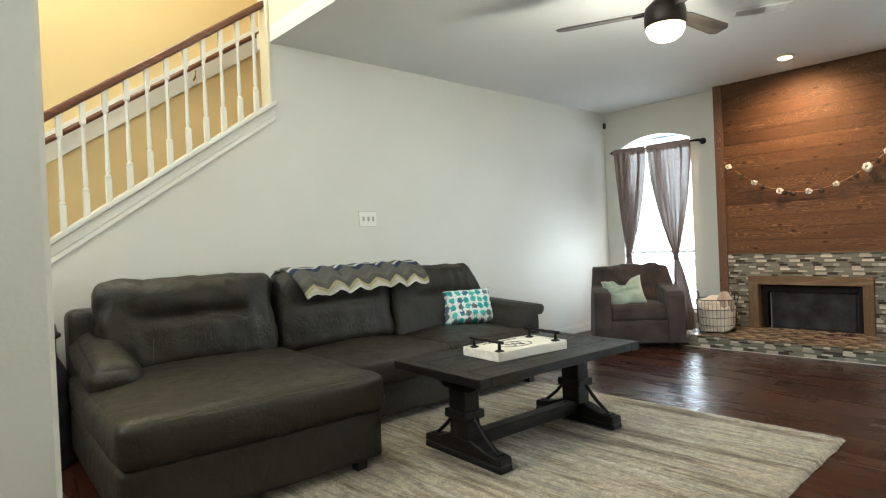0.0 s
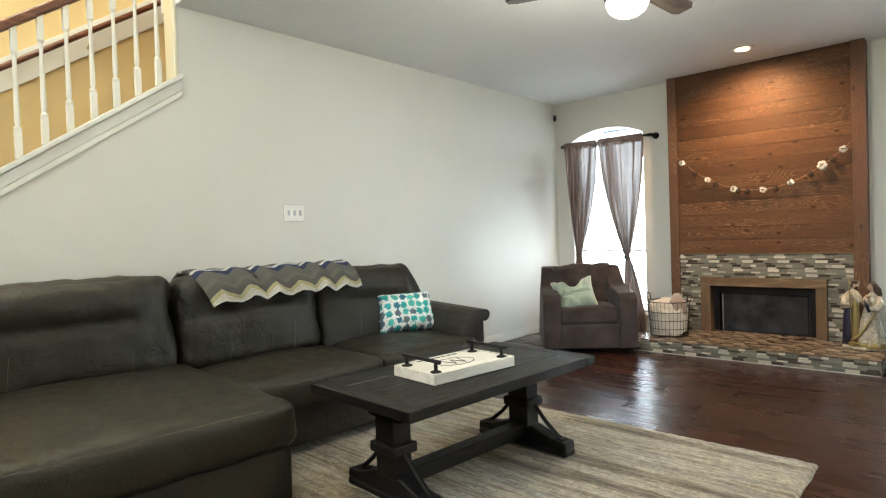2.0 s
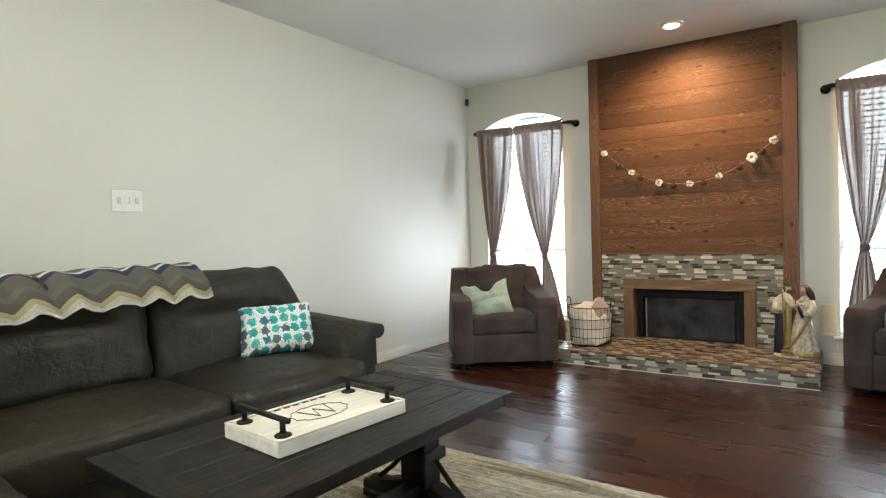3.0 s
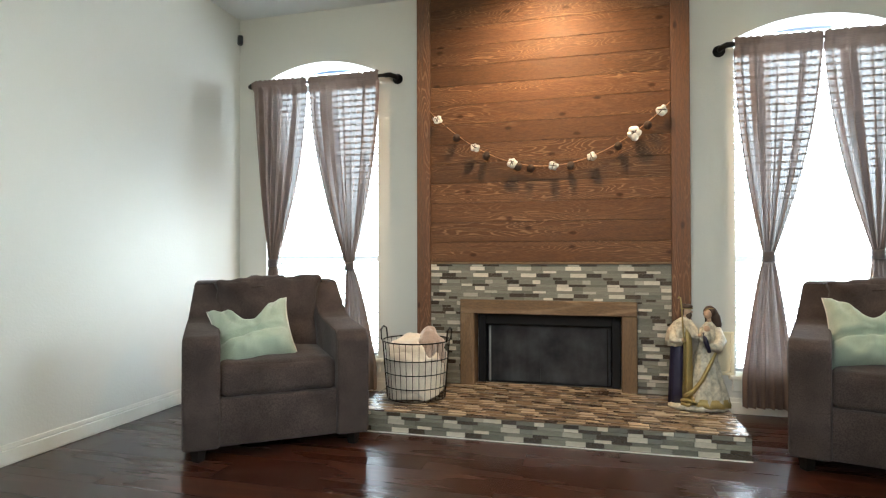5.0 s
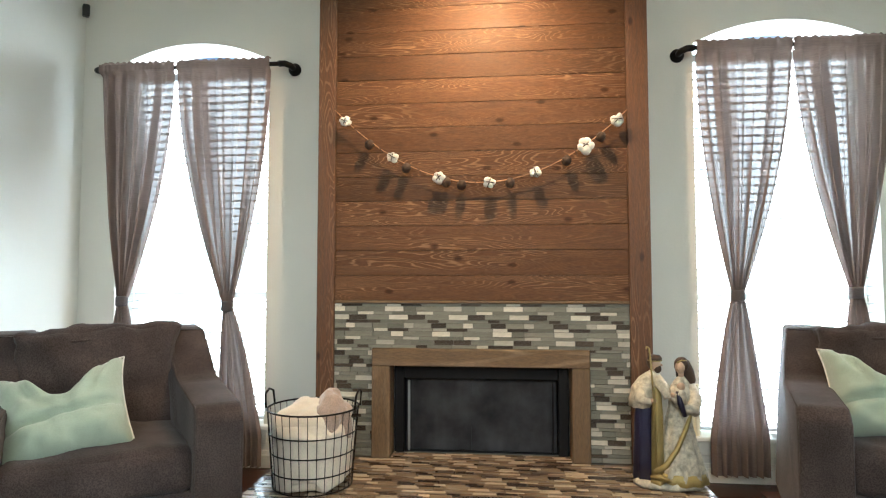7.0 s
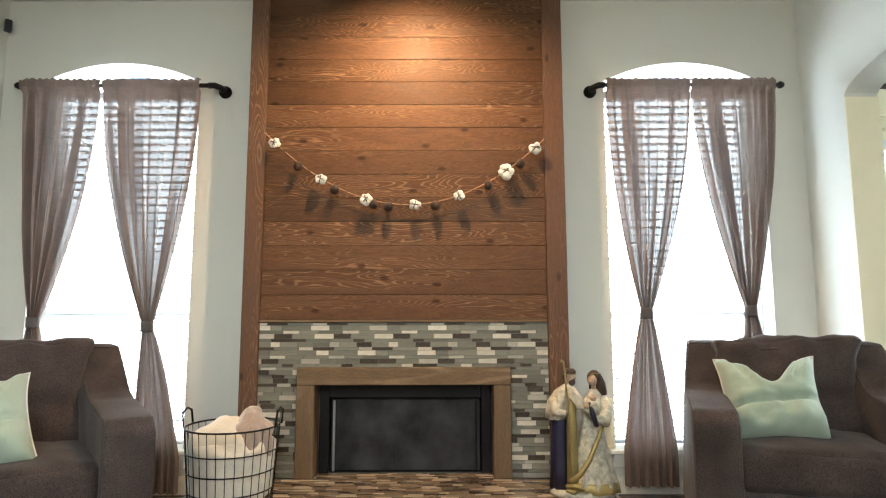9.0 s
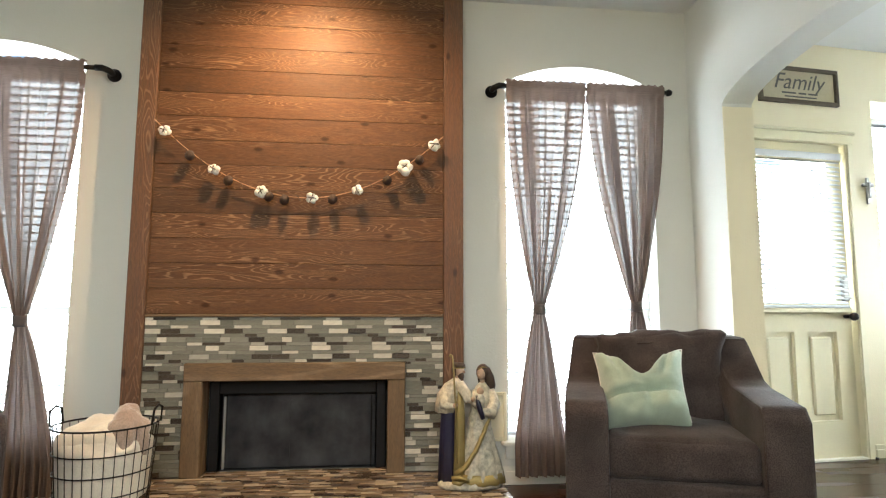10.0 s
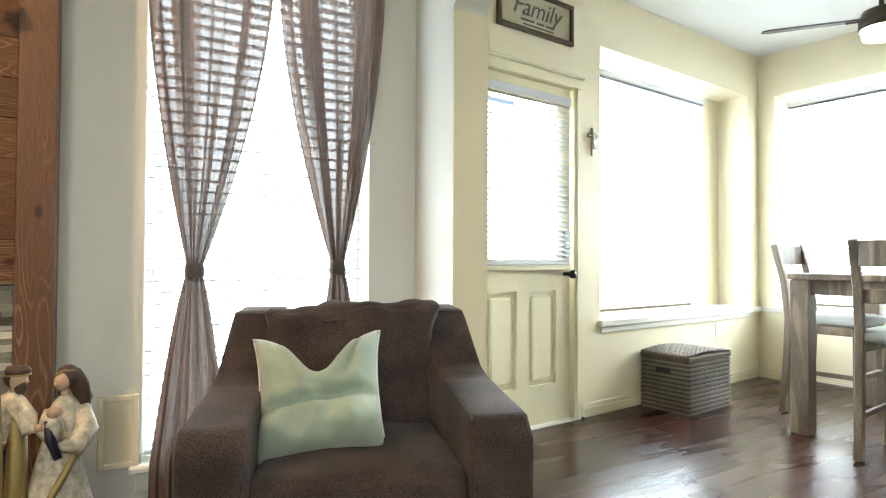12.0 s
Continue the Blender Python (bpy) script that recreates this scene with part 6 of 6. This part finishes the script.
def stool_chair(m):
    c = thing("counter_chair", "driftwood counter chair with a grey linen seat", "chair", m, group="chairs round the nook table")
    for s in (-1, 1):
        x = s * 0.19
        part("back_leg", prism(bmesh.new(), [(0.21, 0), (0.25, 0), (0.225, 0.35), (0.215, 0.62), (0.24, 0.85), (0.30, 1.09), (0.265, 1.10), (0.20, 0.86), (0.175, 0.62), (0.185, 0.35)], 0, x - 0.02, x + 0.02, 0.004), M_DINING, c)
        part("front_leg", abox(x - 0.02, x + 0.02, -0.21, -0.17, 0, 0.575, 0.004), M_DINING, c)
        part("side_stretcher", abox(x - 0.01, x + 0.01, -0.17, 0.19, 0.20, 0.23, 0.003), M_DINING, c)
        part("side_rail", abox(x - 0.012, x + 0.012, -0.169, 0.178, 0.53, 0.585, 0.003), M_DINING, c)
    g = bmesh.new()
    prism(g, [(-0.169, 0.262), (-0.1, 0.276), (0.1, 0.276), (0.169, 0.262), (0.169, 0.282), (0.1, 0.298), (-0.1, 0.298), (-0.169, 0.282)], 2, 0.96, 1.09, 0.004)
    part("back_slat", g, M_DINING, c)
    part("back_slat", abox(-0.169, 0.169, 0.20, 0.222, 0.78, 0.85, 0.004), M_DINING, c)
    part("footrest", abox(-0.169, 0.169, -0.205, -0.18, 0.27, 0.30, 0.003), M_DINING, c)
    part("seat", soft(bmesh.new(), (0, -0.01, 0.615), (0.42, 0.43, 0.06), 0.025, 10, (0, 0, 0.02), 0, 1), M_SEAT, c, "grey linen seat pad", True)
    return c


sc = stool_chair(pose(4.27, 5.70, 0, 0, 0, 6))
copy_thing(sc, pose(3.68, 5.02, 0, 0, 0, 96))

# ---- tile strips and floor boards ----
rnd = random.Random(11)
WALL_TILES = {"w": ((0.60, 0.555, 0.46), 0.4), "g": ((0.205, 0.198, 0.158), 0.3), "b": ((0.255, 0.25, 0.21), 0.12), "d": ((0.072, 0.056, 0.042), 0.25)}
TOP_TILES = {"w": ((0.50, 0.40, 0.28), 0.35), "g": ((0.165, 0.112, 0.072), 0.28), "b": ((0.30, 0.225, 0.15), 0.16), "d": ((0.058, 0.037, 0.025), 0.25)}
# one sheet of the mosaic: course height, then colour and length in millimetres
SHEET = ((0.0165, "g122 d58 b126"), (0.026, "w98 d90 g118"), (0.0165, "b96 g128 w82"), (0.026, "g146 w96 b64"), (0.0165, "d106 b128 w72"), (0.026, "d76 g88 w50 b92"))
kit = {}
for place, palette in (("wall", WALL_TILES), ("top", TOP_TILES)):
    for key, (colour, rough) in palette.items():
        mat = tiles("%s_strip_%s" % (place, key), colour, rough)
        kit[place, key] = (mat, mesh_of("tile", abox(-0.5, 0.5, -0.5, 0.5, -0.5, 0.5), mat))
HUES = "wgbd"


def put(parent, mesh, c, s):
    o = new("tile", mesh)
    o.parent, o.location, o.scale = parent, c, s


def strips(x0, x1, z0, z1, lay, first=0):
    """Courses of the mosaic sheet; lay(key, xa, xb, za, zb) sets one tile."""
    z, k = z0, first
    while z < z1 - 0.004:
        h, cells = SHEET[k % 6]
        zt = min(z1, z + h)
        x, q = x0 - (k * 0.083 + 0.05 * (k // 6)) % 0.306, 0
        cells = [(c[0], int(c[1:]) / 1000) for c in cells.split()]
        while x < x1 - 0.002:
            key, l = cells[q % len(cells)]
            l *= rnd.uniform(0.97, 1.03)
            a, b = max(x0, x), min(x1, x + l)
            if b - a > 0.006:
                lay(rnd.choice(HUES) if rnd.random() < 0.10 else key, a + 0.0013, b - 0.0013, z + 0.0012, zt - 0.0012)
            x, q = x + l, q + 1
        z, k = zt, k + 1


def face(parent, y, t):
    return lambda key, a, b, c, d: put(parent, kit["wall", key][1], ((a + b) / 2, y + t / 2 - rnd.uniform(0, 0.0014), (c + d) / 2), (b - a, t, d - c))


def field(bm, key, *dims):
    n = len(bm.faces)
    box(bm, *dims)
    bm.faces.ensure_lookup_table()
    for f in bm.faces[n:]:
        f.material_index = HUES.index(key)


front = face(fire, PY + 0.010, 0.008)
strips(MX0 + 0.001, MX1 - 0.001, OZ + 0.001, MZ1 - 0.001, front)
strips(MX0 + 0.001, OX0 - 0.001, MZ0 + 0.001, OZ + 0.0005, front, 1)
strips(OX1 + 0.001, MX1 - 0.001, MZ0 + 0.001, OZ + 0.0005, front, 3)
strips(HX0, HX1, 0.006, HT - 0.007, face(hearth, HY - 0.002, 0.008), 1)
rest = bmesh.new()


def top_tile(key, a, b, c, d):
    if c < HY + 0.24:
        put(hearth, kit["top", key][1], ((a + b) / 2, (c + d) / 2, HT - 0.003 + rnd.uniform(0, 0.001)), (b - a, d - c, 0.006))
    else:
        field(rest, key, a, b, c, d, HT - 0.006, HT + rnd.uniform(0, 0.001))


strips(FB[0] + 0.001, FB[1] - 0.001, PY - 0.012, YN - 0.051, top_tile)
strips(HX0, HX1, HY, PY - 0.013, top_tile)
for xa, xb in ((HX0, PX0 - 0.002), (PX1 + 0.002, HX1)):
    strips(xa, xb, PY - 0.012, YN - 0.02, top_tile)
tagged(part("tile_field", rest, [kit["top", k][0] for k in HUES], hearth), kind="stuff")
for s, x in ((-1, HX0), (1, HX1)):
    g = bmesh.new()
    strips(HY + 0.008, YN - 0.02, 0.006, HT - 0.007, lambda key, a, b, c, d: field(g, key, x - 0.006 if s == 1 else x - 0.002, x + 0.002 if s == 1 else x + 0.006, a, b, c, d))
    tagged(part("tile_return", g, [kit["wall", k][0] for k in HUES], hearth), kind="stuff")
# Pale colour paints in the glint along the hearth's clear caulk.
part("glint_bead", abox(HX0 - 0.004, HX1 + 0.004, HY - 0.010, HY - 0.0025, 0.0, 0.006, 0.002), M_PLATE, hearth, "pale sealant bead")

floor = structure("floor", abox(-4.3, 6.6, -2.6, 7.6, -0.12, -0.003), M_GAP, "dark reddish brown wood plank floor", "floor")
FW, FL = 0.165, 1.22
plank = mesh_of("plank", abox(-FL / 2 + 0.0006, FL / 2 - 0.0006, -FW / 2 + 0.0006, FW / 2 - 0.0006, -0.008, 0.0), M_FLOOR)
restf = bmesh.new()
row, y = 0, -2.5
n = 0
while y < 7.4:
    x = -4.3 + (row * 0.43) % FL
    while x < 6.6:
        cx, cy = x + FL / 2, y + FW / 2
        near = -3.2 < cx < 4.8 and 1.2 < cy < 6.6
        if near and n < 300:
            o = new("plank", plank)
            o.parent = floor
            o.location = (cx, cy, rnd.uniform(-0.0004, 0.0))
            n += 1
        else:
            box(restf, x + 0.0006, x + FL - 0.0006, y + 0.0006, y + FW - 0.0006, -0.008, 0)
        x += FL
    y += FW
    row += 1
tagged(part("plank_field", restf, M_FLOOR, floor), kind="stuff")
